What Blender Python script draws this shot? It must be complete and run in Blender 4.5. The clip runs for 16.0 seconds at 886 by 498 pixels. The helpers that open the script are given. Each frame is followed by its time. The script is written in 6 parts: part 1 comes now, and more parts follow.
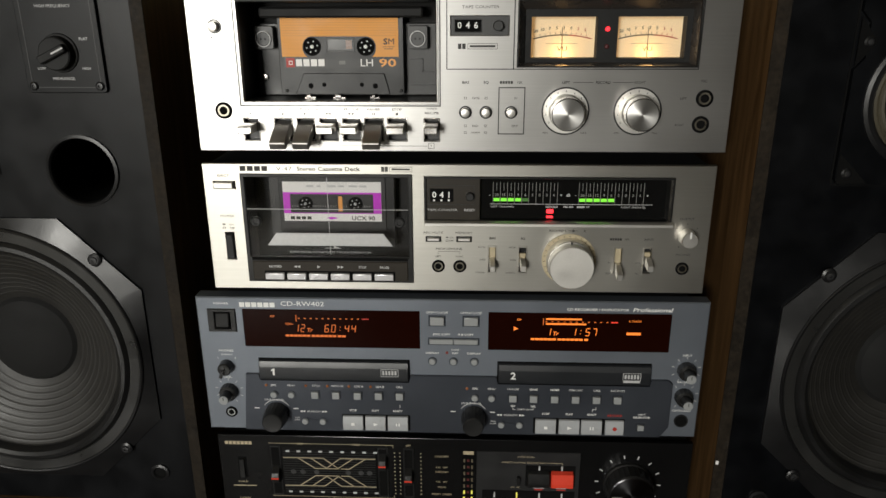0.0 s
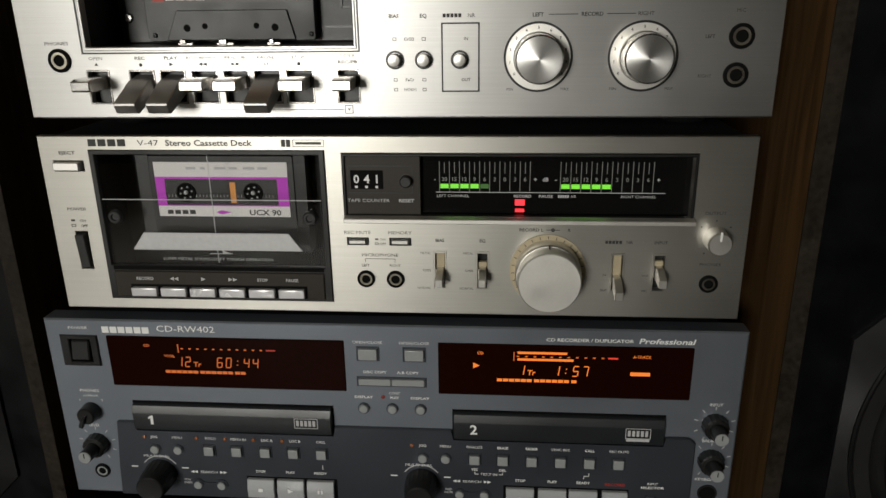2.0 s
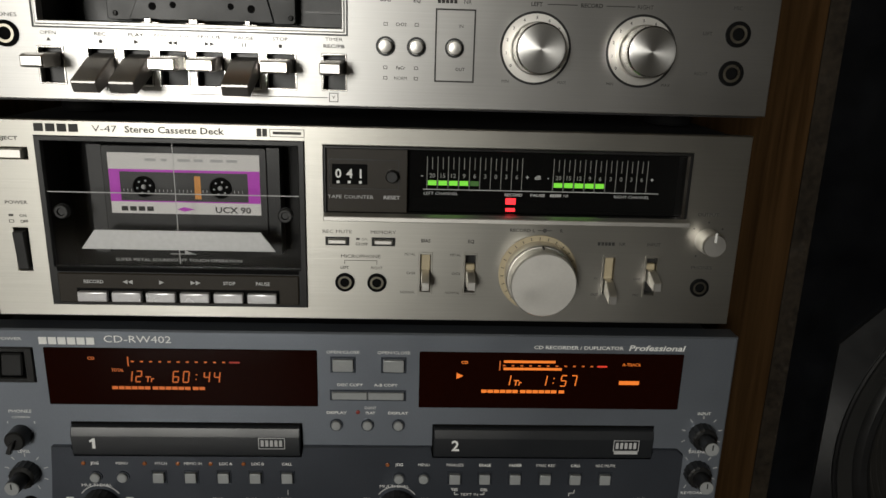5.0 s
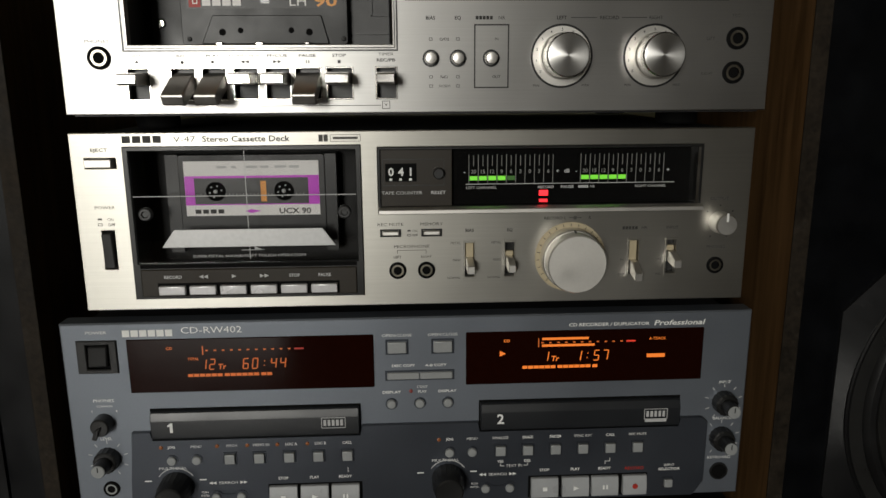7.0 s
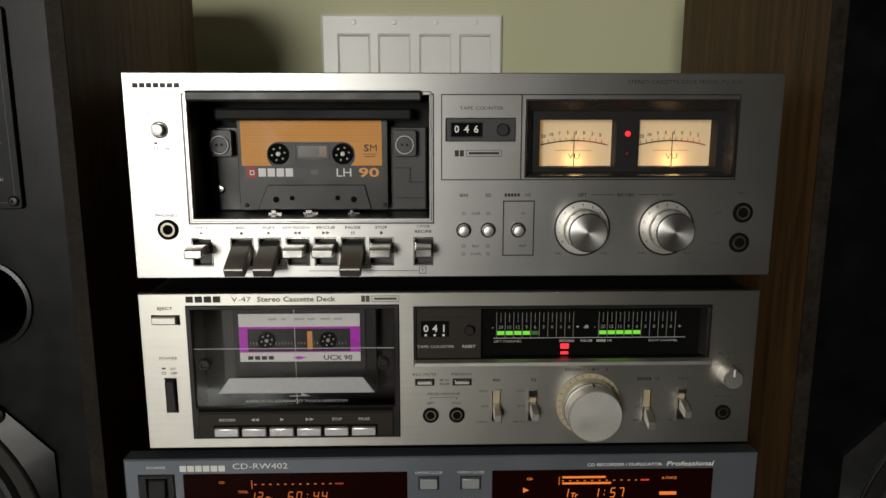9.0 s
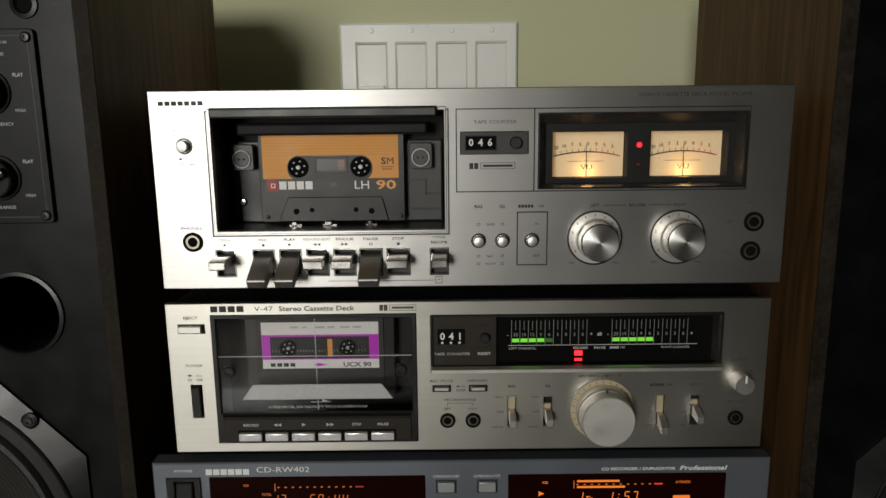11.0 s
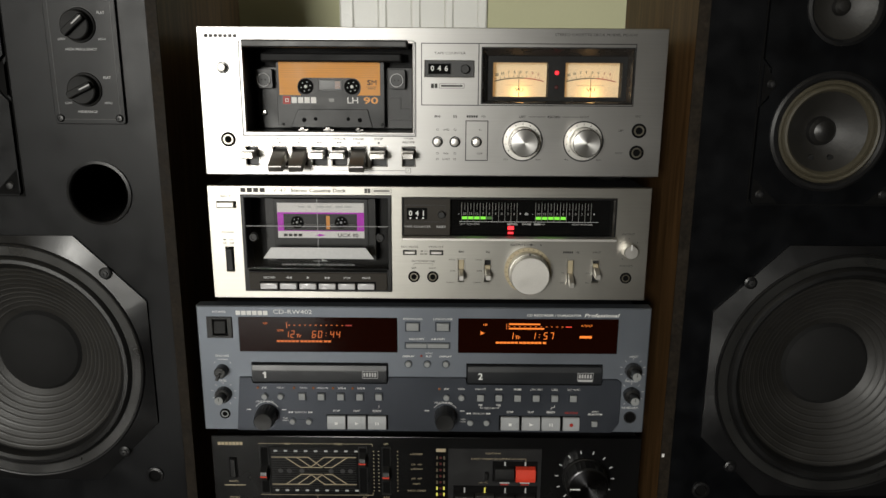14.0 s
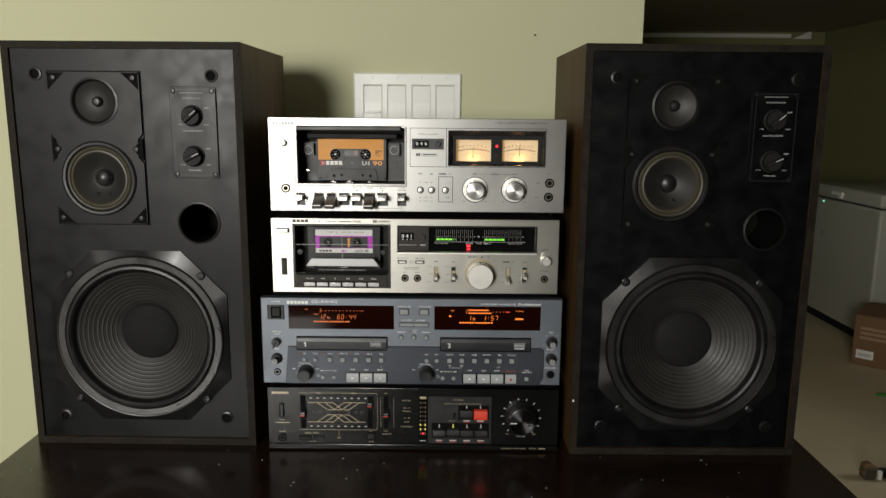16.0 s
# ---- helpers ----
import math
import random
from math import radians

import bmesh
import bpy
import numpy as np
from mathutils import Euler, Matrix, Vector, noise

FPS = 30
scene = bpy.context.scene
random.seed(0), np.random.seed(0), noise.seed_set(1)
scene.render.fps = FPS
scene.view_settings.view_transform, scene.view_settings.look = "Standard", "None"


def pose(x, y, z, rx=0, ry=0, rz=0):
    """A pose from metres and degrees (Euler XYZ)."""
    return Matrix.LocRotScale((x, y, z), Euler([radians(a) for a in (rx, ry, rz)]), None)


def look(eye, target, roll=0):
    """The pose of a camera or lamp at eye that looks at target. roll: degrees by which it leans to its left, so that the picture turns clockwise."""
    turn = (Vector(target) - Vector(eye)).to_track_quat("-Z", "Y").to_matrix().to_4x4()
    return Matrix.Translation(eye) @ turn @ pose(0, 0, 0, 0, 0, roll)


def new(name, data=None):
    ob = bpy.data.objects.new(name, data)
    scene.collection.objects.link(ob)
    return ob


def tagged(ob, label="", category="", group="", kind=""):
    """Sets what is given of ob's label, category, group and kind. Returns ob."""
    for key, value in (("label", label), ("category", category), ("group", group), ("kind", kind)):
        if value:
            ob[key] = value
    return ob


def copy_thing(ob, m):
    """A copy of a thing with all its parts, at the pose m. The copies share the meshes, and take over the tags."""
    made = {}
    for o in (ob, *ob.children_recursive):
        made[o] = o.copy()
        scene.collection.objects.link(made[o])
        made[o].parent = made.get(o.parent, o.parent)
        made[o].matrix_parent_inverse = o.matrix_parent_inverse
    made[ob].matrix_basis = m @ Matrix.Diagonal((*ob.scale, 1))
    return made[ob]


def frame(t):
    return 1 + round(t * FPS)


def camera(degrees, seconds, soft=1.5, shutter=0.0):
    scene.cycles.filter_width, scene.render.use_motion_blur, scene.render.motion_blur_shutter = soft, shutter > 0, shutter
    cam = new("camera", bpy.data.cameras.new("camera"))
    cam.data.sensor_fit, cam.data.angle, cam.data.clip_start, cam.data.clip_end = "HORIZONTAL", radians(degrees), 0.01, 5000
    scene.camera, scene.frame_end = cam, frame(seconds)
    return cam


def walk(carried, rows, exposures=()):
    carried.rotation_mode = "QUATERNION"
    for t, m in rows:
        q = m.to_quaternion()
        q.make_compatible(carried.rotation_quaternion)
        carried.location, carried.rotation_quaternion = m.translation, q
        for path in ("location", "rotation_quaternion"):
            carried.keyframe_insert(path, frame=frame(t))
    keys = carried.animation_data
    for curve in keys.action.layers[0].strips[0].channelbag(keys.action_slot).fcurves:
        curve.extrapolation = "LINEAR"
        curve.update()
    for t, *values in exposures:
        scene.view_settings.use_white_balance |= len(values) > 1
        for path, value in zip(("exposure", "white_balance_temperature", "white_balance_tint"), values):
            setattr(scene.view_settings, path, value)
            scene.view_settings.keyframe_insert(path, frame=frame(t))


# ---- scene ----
cam = camera(62.37, 16.0)
PATH = [
    (0, (0.0125, -0.5786, 1.2362), (-0.0676, 1.3090, 0.5800), -0.23),
    (0.5, (0.0157, -0.5909, 1.2313), (-0.0521, 1.2999, 0.5831), -1.43),
    (1, (0.0224, -0.5881, 1.2231), (-0.0651, 1.3147, 0.6137), -0.25),
    (1.5, (0.0373, -0.5025, 1.1952), (-0.0231, 1.3941, 0.5634), -0.42),
    (2, (0.0638, -0.4110, 1.1805), (-0.0868, 1.4754, 0.5336), -0.78),
    (2.5, (0.0842, -0.3709, 1.1728), (-0.2129, 1.5021, 0.5377), -0.11),
    (3, (0.0898, -0.3672, 1.1650), (-0.2078, 1.5072, 0.5339), -0.34),
    (3.2, (0.0895, -0.3670, 1.1623), (-0.2161, 1.5093, 0.5407), -0.65),
    (5.3, (-0.0009, -0.4098, 1.1526), (0.1150, 1.5171, 0.6293), 1.42),
    (5.5, (-0.0125, -0.4237, 1.1522), (0.1060, 1.5086, 0.6499), 0.73),
    (6, (-0.0133, -0.4384, 1.1397), (0.1618, 1.5035, 0.6943), -0.79),
    (6.5, (-0.0103, -0.4494, 1.1173), (0.1059, 1.5000, 0.6855), -0.74),
    (7, (-0.0095, -0.4470, 1.1344), (0.0865, 1.5015, 0.6936), -0.33),
    (7.5, (-0.0113, -0.4424, 1.1563), (0.0531, 1.5144, 0.7478), 0.05),
    (8, (-0.0161, -0.4522, 1.1791), (0.0318, 1.5116, 0.8034), 0.53),
    (8.5, (-0.0208, -0.4638, 1.2062), (0.0936, 1.4986, 0.8375), 0.75),
    (9, (-0.0197, -0.4734, 1.2280), (0.0306, 1.4896, 0.8481), 0.03),
    (9.5, (-0.0203, -0.4777, 1.2400), (0.0181, 1.4831, 0.8478), -0.77),
    (9.7, (-0.0227, -0.4800, 1.2391), (0.0098, 1.4834, 0.8598), -1.03),
    (12, (0.0096, -0.4845, 1.2395), (-0.0263, 1.4750, 0.8407), -0.39),
    (12.5, (0.0347, -0.4747, 1.2214), (-0.0456, 1.4756, 0.7856), -0.97),
    (13, (0.0509, -0.4928, 1.1975), (-0.1146, 1.4254, 0.6562), -0.14),
    (13.5, (0.0306, -0.5826, 1.2035), (-0.0307, 1.3581, 0.7243), -0.57),
    (14, (0.0139, -0.6761, 1.2155), (0.0076, 1.2649, 0.7330), 0.35),
    (14.5, (0.0338, -0.7596, 1.2271), (-0.0156, 1.1873, 0.7717), 0.34),
    (15, (0.0571, -0.8801, 1.2389), (-0.0406, 1.0753, 0.8306), 0.70),
    (15.5, (0.0635, -0.9915, 1.2560), (0.0509, 0.9747, 0.8899), 0.39),
    (16, (0.0418, -1.0422, 1.2565), (0.0365, 0.9244, 0.8923), 0.45),
]
EXPOSURES = [(0.0, 0.0), (1.2, -0.1), (2.4, -0.5), (3.2, -0.55), (5.3, -0.5), (9.7, -0.55), (12.6, -0.55), (13.4, -0.4), (14.0, -0.15), (14.6, -0.15), (16.0, -0.05)]
walk(cam, [(t, look(eye, target, roll)) for t, eye, target, roll in PATH], EXPOSURES)

# ---- world and lights ----
world = bpy.data.worlds.new("sky")
scene.world = world
world.use_nodes = True
sky = world.node_tree.nodes.new("ShaderNodeTexSky")
sky.sky_type, sky.sun_disc = "NISHITA", False
sky.sun_elevation, sky.sun_rotation = radians(35), radians(200)
world.node_tree.links.new(sky.outputs["Color"], world.node_tree.nodes["Background"].inputs["Color"])
world.node_tree.nodes["Background"].inputs["Strength"].default_value = 0.1

WINDOW = (-2.20, -1.00, 1.02, 2.40)       # x0, x1, z0, z1 of the daylight window behind the viewer
ROOM_SOUTH, ROOM_WEST, ROOM_EAST, ROOM_FAR, CEILING = -5.0, -3.3, 3.35, 5.6, 2.70
SIDE = (0.75, 1.55, 1.15, 1.80)            # y0, y1, z0, z1 of the small side window of the back room
WALL_Y, WALL_END = 0.40, 0.414            # the painted wall behind the table and its outer corner
TABLE = 0.75


def area_lamp(name, at, size, watts, colour, turn):
    data = bpy.data.lights.new(name, "AREA")
    data.shape, data.size, data.size_y, data.energy, data.color, data.spread = "RECTANGLE", size[0], size[1], watts, colour, radians(100)
    ob = new(name, data)
    ob.matrix_world = pose(*at, *turn)
    return ob


area_lamp("window_daylight", ((WINDOW[0] + WINDOW[1]) / 2, ROOM_SOUTH - 0.03, (WINDOW[2] + WINDOW[3]) / 2),
          (WINDOW[1] - WINDOW[0], WINDOW[3] - WINDOW[2]), 76, (1.02, 1.0, 0.93), (90, 0, 0))

area_lamp("side_daylight", (ROOM_EAST + 0.03, (SIDE[0] + SIDE[1]) / 2, (SIDE[2] + SIDE[3]) / 2), (SIDE[1] - SIDE[0], SIDE[3] - SIDE[2]), 7, (1.0, 1.0, 0.96), (90, 0, 90))


# ---- materials ----
def surface(name, base, rough=0.5, metal=0.0, var=0.08, coarse=9.0, fine=400.0, bump=0.02, stretch=(1, 1, 1), spec=0.5, aniso=0.0, aniso_turn=0.0, spun=False, rvar=0.08, dust=0.0):
    m = bpy.data.materials.new(name)
    m.use_nodes = True
    nt = m.node_tree
    nodes, links = nt.nodes, nt.links
    p = nodes["Principled BSDF"]
    tc, mp = nodes.new("ShaderNodeTexCoord"), nodes.new("ShaderNodeMapping")
    mp.inputs["Scale"].default_value = stretch
    links.new(tc.outputs["Object"], mp.inputs["Vector"])
    n1, n2 = nodes.new("ShaderNodeTexNoise"), nodes.new("ShaderNodeTexNoise")
    n1.inputs["Scale"].default_value, n1.inputs["Detail"].default_value = coarse, 5
    n2.inputs["Scale"].default_value, n2.inputs["Detail"].default_value = fine, 3
    links.new(tc.outputs["Object"], n1.inputs["Vector"])
    links.new(mp.outputs["Vector"], n2.inputs["Vector"])
    add = nodes.new("ShaderNodeMath")
    add.operation = "ADD"
    links.new(n1.outputs["Fac"], add.inputs[0])
    links.new(n2.outputs["Fac"], add.inputs[1])
    rng = nodes.new("ShaderNodeMapRange")
    rng.inputs["From Min"].default_value, rng.inputs["From Max"].default_value = 0.6, 1.4
    rng.inputs["To Min"].default_value, rng.inputs["To Max"].default_value = 1 - var, 1 + var
    links.new(add.outputs[0], rng.inputs["Value"])
    mul = nodes.new("ShaderNodeVectorMath")
    mul.operation = "SCALE"
    mul.inputs[0].default_value = base
    links.new(rng.outputs["Result"], mul.inputs["Scale"])
    colour = mul.outputs["Vector"]
    if dust:
        n3, ramp, mix = nodes.new("ShaderNodeTexNoise"), nodes.new("ShaderNodeMapRange"), nodes.new("ShaderNodeMix")
        n3.inputs["Scale"].default_value, n3.inputs["Detail"].default_value, n3.inputs["Roughness"].default_value = 60, 8, 0.75
        links.new(tc.outputs["Object"], n3.inputs["Vector"])
        ramp.inputs["From Min"].default_value, ramp.inputs["From Max"].default_value = 0.53, 0.78
        ramp.inputs["To Max"].default_value = dust
        links.new(n3.outputs["Fac"], ramp.inputs["Value"])
        mix.data_type = "RGBA"
        mix.inputs["B"].default_value = (0.35, 0.33, 0.3, 1)
        for i in mix.inputs:
            if i.name == "A" and i.type == "RGBA":
                links.new(colour, i)
            if i.name == "B" and i.type == "RGBA":
                i.default_value = (0.35, 0.33, 0.3, 1)
        links.new(ramp.outputs["Result"], mix.inputs["Factor"])
        colour = [o for o in mix.outputs if o.type == "RGBA"][0]
    links.new(colour, p.inputs["Base Color"])
    r2 = nodes.new("ShaderNodeMapRange")
    r2.inputs["From Min"].default_value, r2.inputs["From Max"].default_value = 0.3, 0.7
    r2.inputs["To Min"].default_value, r2.inputs["To Max"].default_value = max(0.02, rough - rvar), rough + rvar
    links.new(n1.outputs["Fac"], r2.inputs["Value"])
    links.new(r2.outputs["Result"], p.inputs["Roughness"])
    p.inputs["Metallic"].default_value = metal
    p.inputs["Specular IOR Level"].default_value = spec
    if bump:
        b = nodes.new("ShaderNodeBump")
        b.inputs["Strength"].default_value, b.inputs["Distance"].default_value = bump, 0.001
        links.new(n2.outputs["Fac"], b.inputs["Height"])
        links.new(b.outputs["Normal"], p.inputs["Normal"])
    if aniso:
        tg = nodes.new("ShaderNodeTangent")
        tg.direction_type, tg.axis = "RADIAL", "Y" if spun else "Z"
        links.new(tg.outputs["Tangent"], p.inputs["Tangent"])
        p.inputs["Anisotropic"].default_value, p.inputs["Anisotropic Rotation"].default_value = aniso, aniso_turn
    return m


def glow(name, colour, strength, base=(0.02, 0.02, 0.02)):
    m = bpy.data.materials.new(name)
    m.use_nodes = True
    p = m.node_tree.nodes["Principled BSDF"]
    p.inputs["Base Color"].default_value = (*base, 1)
    p.inputs["Emission Color"].default_value = (*colour, 1)
    p.inputs["Emission Strength"].default_value = strength
    return m


def pane_glass(name, tint, rough=0.01):
    m = bpy.data.materials.new(name)
    m.use_nodes = True
    nodes, links = m.node_tree.nodes, m.node_tree.links
    nodes.remove(nodes["Principled BSDF"])
    tr, gl, fr, mx = (nodes.new("ShaderNode" + k) for k in ("BsdfTransparent", "BsdfGlossy", "Fresnel", "MixShader"))
    tr.inputs["Color"].default_value = (*tint, 1)
    gl.inputs["Roughness"].default_value = rough
    fr.inputs["IOR"].default_value = 1.45
    links.new(fr.outputs[0], mx.inputs[0])
    links.new(tr.outputs[0], mx.inputs[1])
    links.new(gl.outputs[0], mx.inputs[2])
    links.new(mx.outputs[0], nodes["Material Output"].inputs["Surface"])
    return m


def wood(name, dark, light, rough, scale=(6, 60, 6), bump=0.05, coat=0.0, dust=0.0, spec=0.5):
    m = surface(name, light, rough, 0, 0.1, 3, 40, bump, scale, spec=spec)
    nt = m.node_tree
    p = nt.nodes["Principled BSDF"]
    tc, mp, wv, rp = (nt.nodes.new("ShaderNode" + k) for k in ("TexCoord", "Mapping", "TexNoise", "ValToRGB"))
    mp.inputs["Scale"].default_value = scale
    wv.inputs["Scale"].default_value, wv.inputs["Detail"].default_value, wv.inputs["Distortion"].default_value = 3.0, 6, 0.6
    rp.color_ramp.elements[0].position, rp.color_ramp.elements[1].position = 0.3, 0.7
    rp.color_ramp.elements[0].color, rp.color_ramp.elements[1].color = (*dark, 1), (*light, 1)
    nt.links.new(tc.outputs["Object"], mp.inputs["Vector"])
    nt.links.new(mp.outputs["Vector"], wv.inputs["Vector"])
    nt.links.new(wv.outputs["Fac"], rp.inputs["Fac"])
    nt.links.new(rp.outputs["Color"], p.inputs["Base Color"])
    p.inputs["Coat Weight"].default_value = coat
    p.inputs["Coat Roughness"].default_value = 0.12
    return m


BRUSH = (12, 900, 1500)
M_ALU = surface("brushed_aluminium", (0.525, 0.516, 0.502), 0.41, 1.0, 0.07, 12, 1.0, 0.07, BRUSH, aniso=0.5, aniso_turn=0.25, rvar=0.03)
M_ALU_WARM = surface("brushed_champagne_aluminium", (0.515, 0.50, 0.458), 0.41, 1.0, 0.07, 12, 1.0, 0.07, BRUSH, aniso=0.5, aniso_turn=0.25, rvar=0.03)
M_SPUN = surface("spun_aluminium", (0.66, 0.65, 0.63), 0.38, 1.0, 0.04, 30, 600, 0.01, aniso=0.7, aniso_turn=0.25, spun=True, rvar=0.02)
M_SATIN = surface("satin_aluminium", (0.74, 0.72, 0.68), 0.42, 1.0, 0.04, 40, 800, 0.03, rvar=0.04)
M_CHROME = surface("chrome_plating", (0.62, 0.60, 0.575), 0.22, 1.0, 0.05, 80, 900, 0.01, rvar=0.05)
M_DARKCHROME = surface("dark_chrome", (0.24, 0.23, 0.22), 0.22, 1.0, 0.05, 60, 700, 0.01)
M_JACK = surface("aged_nickel", (0.36, 0.33, 0.27), 0.30, 1.0, 0.08, 60, 700, 0.01)
M_KEY_DIM = surface("dimmed_key_chrome", (0.52, 0.50, 0.48), 0.44, 1.0, 0.05, 60, 700, 0.01)
M_BLACK = surface("black_plastic", (0.012, 0.012, 0.012), 0.35, 0, 0.2, 30, 700, 0.05)
M_BLACK_MATT = surface("matt_black_plastic", (0.010, 0.010, 0.010), 0.65, 0, 0.2, 30, 700, 0.05, spec=0.3)
M_GREY_PLASTIC = surface("dark_grey_plastic", (0.034, 0.034, 0.034), 0.45, 0, 0.15, 40, 700, 0.05)
M_BEZEL = surface("satin_dark_grey_plastic", (0.040, 0.038, 0.036), 0.28, 0, 0.1, 40, 700, 0.03)
M_STEEL = surface("black_painted_steel", (0.014, 0.014, 0.015), 0.5, 0, 0.15, 20, 900, 0.05)
M_SLATE = surface("slate_grey_metallic_panel", (0.190, 0.210, 0.242), 0.44, 0.6, 0.05, 12, 900, 0.06, spec=0.5)
M_SLATE_DARK = surface("dark_slate_panel", (0.062, 0.069, 0.084), 0.38, 0.6, 0.06, 12, 900, 0.06, spec=0.5)
M_TRAY = surface("charcoal_tray_front", (0.013, 0.0145, 0.017), 0.38, 0, 0.06, 14, 900, 0.04)
M_BTN = surface("light_grey_button", (0.30, 0.31, 0.31), 0.4, 0, 0.06, 60, 700, 0.03)
M_BTN_BIG = surface("pale_grey_button", (0.38, 0.39, 0.40), 0.35, 0, 0.05, 60, 700, 0.03)
# red in the base colour stands in for the display's faint background glow
M_VFD = surface("glow_tinted_display_window", (0.012, 0.0022, 0.001), 0.06, 0, 0.15, 10, 300, 0.0, rvar=0.0, spec=0.09)
M_SMOKE = surface("smoked_display_window", (0.006, 0.006, 0.006), 0.05, 0, 0.15, 10, 300, 0.0, rvar=0.02, spec=0.35)
M_BROWNBLACK = surface("brown_black_panel", (0.024, 0.019, 0.013), 0.45, 0, 0.1, 20, 600, 0.03, spec=0.3)
M_AMP = surface("gloss_black_amplifier_panel", (0.0045, 0.0045, 0.0047), 0.24, 0.0, 0.08, 14, 1.0, 0.03, BRUSH, rvar=0.04, spec=0.5)
M_INK = surface("dark_grey_print", (0.025, 0.024, 0.022), 0.6, 0, 0.1, 40, 500, 0)
M_INK_PALE = surface("grey_print", (0.060, 0.057, 0.052), 0.6, 0, 0.1, 40, 500, 0)
M_WHITE_INK = surface("white_print", (0.84, 0.84, 0.82), 0.55, 0, 0.06, 40, 500, 0)
M_GREY_INK = surface("mid_grey_print", (0.52, 0.52, 0.52), 0.55, 0, 0.06, 40, 500, 0)
M_DIM_INK = surface("dim_grey_print", (0.20, 0.20, 0.19), 0.55, 0, 0.06, 40, 500, 0)
M_GOLD_INK = surface("gold_print", (0.55, 0.46, 0.31), 0.4, 0.3, 0.06, 40, 500, 0)
M_RED_INK = surface("red_print", (0.42, 0.03, 0.02), 0.5, 0, 0.06, 40, 500, 0)
M_ORANGE_INK = surface("orange_print", (0.85, 0.36, 0.07), 0.5, 0, 0.06, 40, 500, 0)
M_CREAM = surface("cream_plastic", (0.45, 0.38, 0.25), 0.5, 0, 0.05, 60, 500, 0.02)
M_METER = surface("backlit_cream_meter_card", (0.80, 0.70, 0.52), 0.6, 0, 0.03, 60, 500, 0.02)
M_METER.node_tree.nodes["Principled BSDF"].inputs["Emission Color"].default_value = (1.0, 0.56, 0.22, 1)
M_METER.node_tree.nodes["Principled BSDF"].inputs["Emission Strength"].default_value = 0.3
M_WHITE_PLASTIC = surface("white_plastic", (0.84, 0.84, 0.80), 0.32, 0, 0.03, 12, 500, 0.02)
M_ORANGE_LABEL = surface("orange_paper_label", (0.74, 0.30, 0.028), 0.5, 0, 0.07, 40, 1.0, 0.03, (30, 30, 700))
M_CASSETTE = surface("black_cassette_shell", (0.013, 0.013, 0.013), 0.46, 0, 0.12, 30, 700, 0.05)
M_WHITE_LABEL = surface("white_paper_label", (0.82, 0.80, 0.78), 0.45, 0, 0.05, 40, 500, 0.02)
M_PURPLE = surface("purple_plastic", (0.60, 0.04, 0.64), 0.35, 0, 0.06, 40, 500, 0.02)
M_TAPE = surface("brown_magnetic_tape", (0.16, 0.07, 0.035), 0.3, 0, 0.1, 40, 500, 0.02)
M_VINYL = wood("walnut_vinyl_veneer", (0.050, 0.026, 0.010), (0.118, 0.064, 0.026), 0.5, (40, 40, 3), spec=0.15)
M_EDGE = surface("scuffed_dark_edge_band", (0.016, 0.012, 0.008), 0.65, 0, 0.7, 45, 260, 0.3, dust=0.045, spec=0.15)
M_BAFFLE = surface("black_painted_baffle", (0.0016, 0.0019, 0.0026), 0.37, 0, 0.6, 34, 700, 0.05, dust=0.003, spec=0.23, rvar=0.07)
M_DRIVER = surface("black_driver_frame", (0.007, 0.007, 0.0075), 0.36, 0, 0.15, 25, 700, 0.06, spec=0.45)
M_CONE = surface("dark_paper_cone", (0.014, 0.013, 0.0115), 0.54, 0, 0.25, 25, 500, 0.15, dust=0.01, spec=0.7)
M_RUBBER = surface("grey_black_rubber", (0.017, 0.017, 0.0165), 0.34, 0, 0.2, 25, 500, 0.1, dust=0.01, spec=0.9)
M_SURROUND = surface("black_foam_surround", (0.007, 0.007, 0.0072), 0.40, 0, 0.2, 25, 500, 0.1, dust=0.01)
M_GASKET = surface("brown_grey_gasket", (0.062, 0.054, 0.036), 0.45, 0, 0.2, 30, 500, 0.1)
M_CAP = surface("dark_felt_dust_cap", (0.011, 0.011, 0.011), 0.75, 0, 0.2, 40, 800, 0.2, spec=0.2)
M_CAPGLOSS = surface("glossy_dust_cap", (0.011, 0.0105, 0.010), 0.4, 0, 0.2, 40, 500, 0.05)
M_HOLE = surface("black_void_lining", (0.004, 0.004, 0.004), 0.8, 0, 0.1, 30, 300, 0, spec=0.1)
M_TABLE = wood("espresso_stained_wood", (0.014, 0.007, 0.004), (0.032, 0.016, 0.010), 0.22, (3, 30, 30), 0.02, 0.3)
M_WALL = surface("pale_green_wall_paint", (0.56, 0.56, 0.365), 0.7, 0, 0.02, 2.5, 250, 0.08, spec=0.3)
M_OLIVE = surface("olive_wall_paint", (0.22, 0.22, 0.10), 0.7, 0, 0.05, 2.5, 250, 0.08, spec=0.3)
# walls out of view, coloured dark to cut the fill light
M_DULL = surface("dark_unseen_wall", (0.060, 0.050, 0.038), 0.8, 0, 0.05, 2.5, 250, 0.08, spec=0.2)
M_SCRAP = surface("green_plastic", (0.06, 0.35, 0.04), 0.4)
M_CEIL = surface("dull_ceiling", (0.33, 0.30, 0.25), 0.85, 0, 0.05, 3, 120, 0.2, spec=0.2)
M_FLOOR = surface("beige_floor", (0.66, 0.55, 0.38), 0.55, 0, 0.09, 2.2, 90, 0.1)
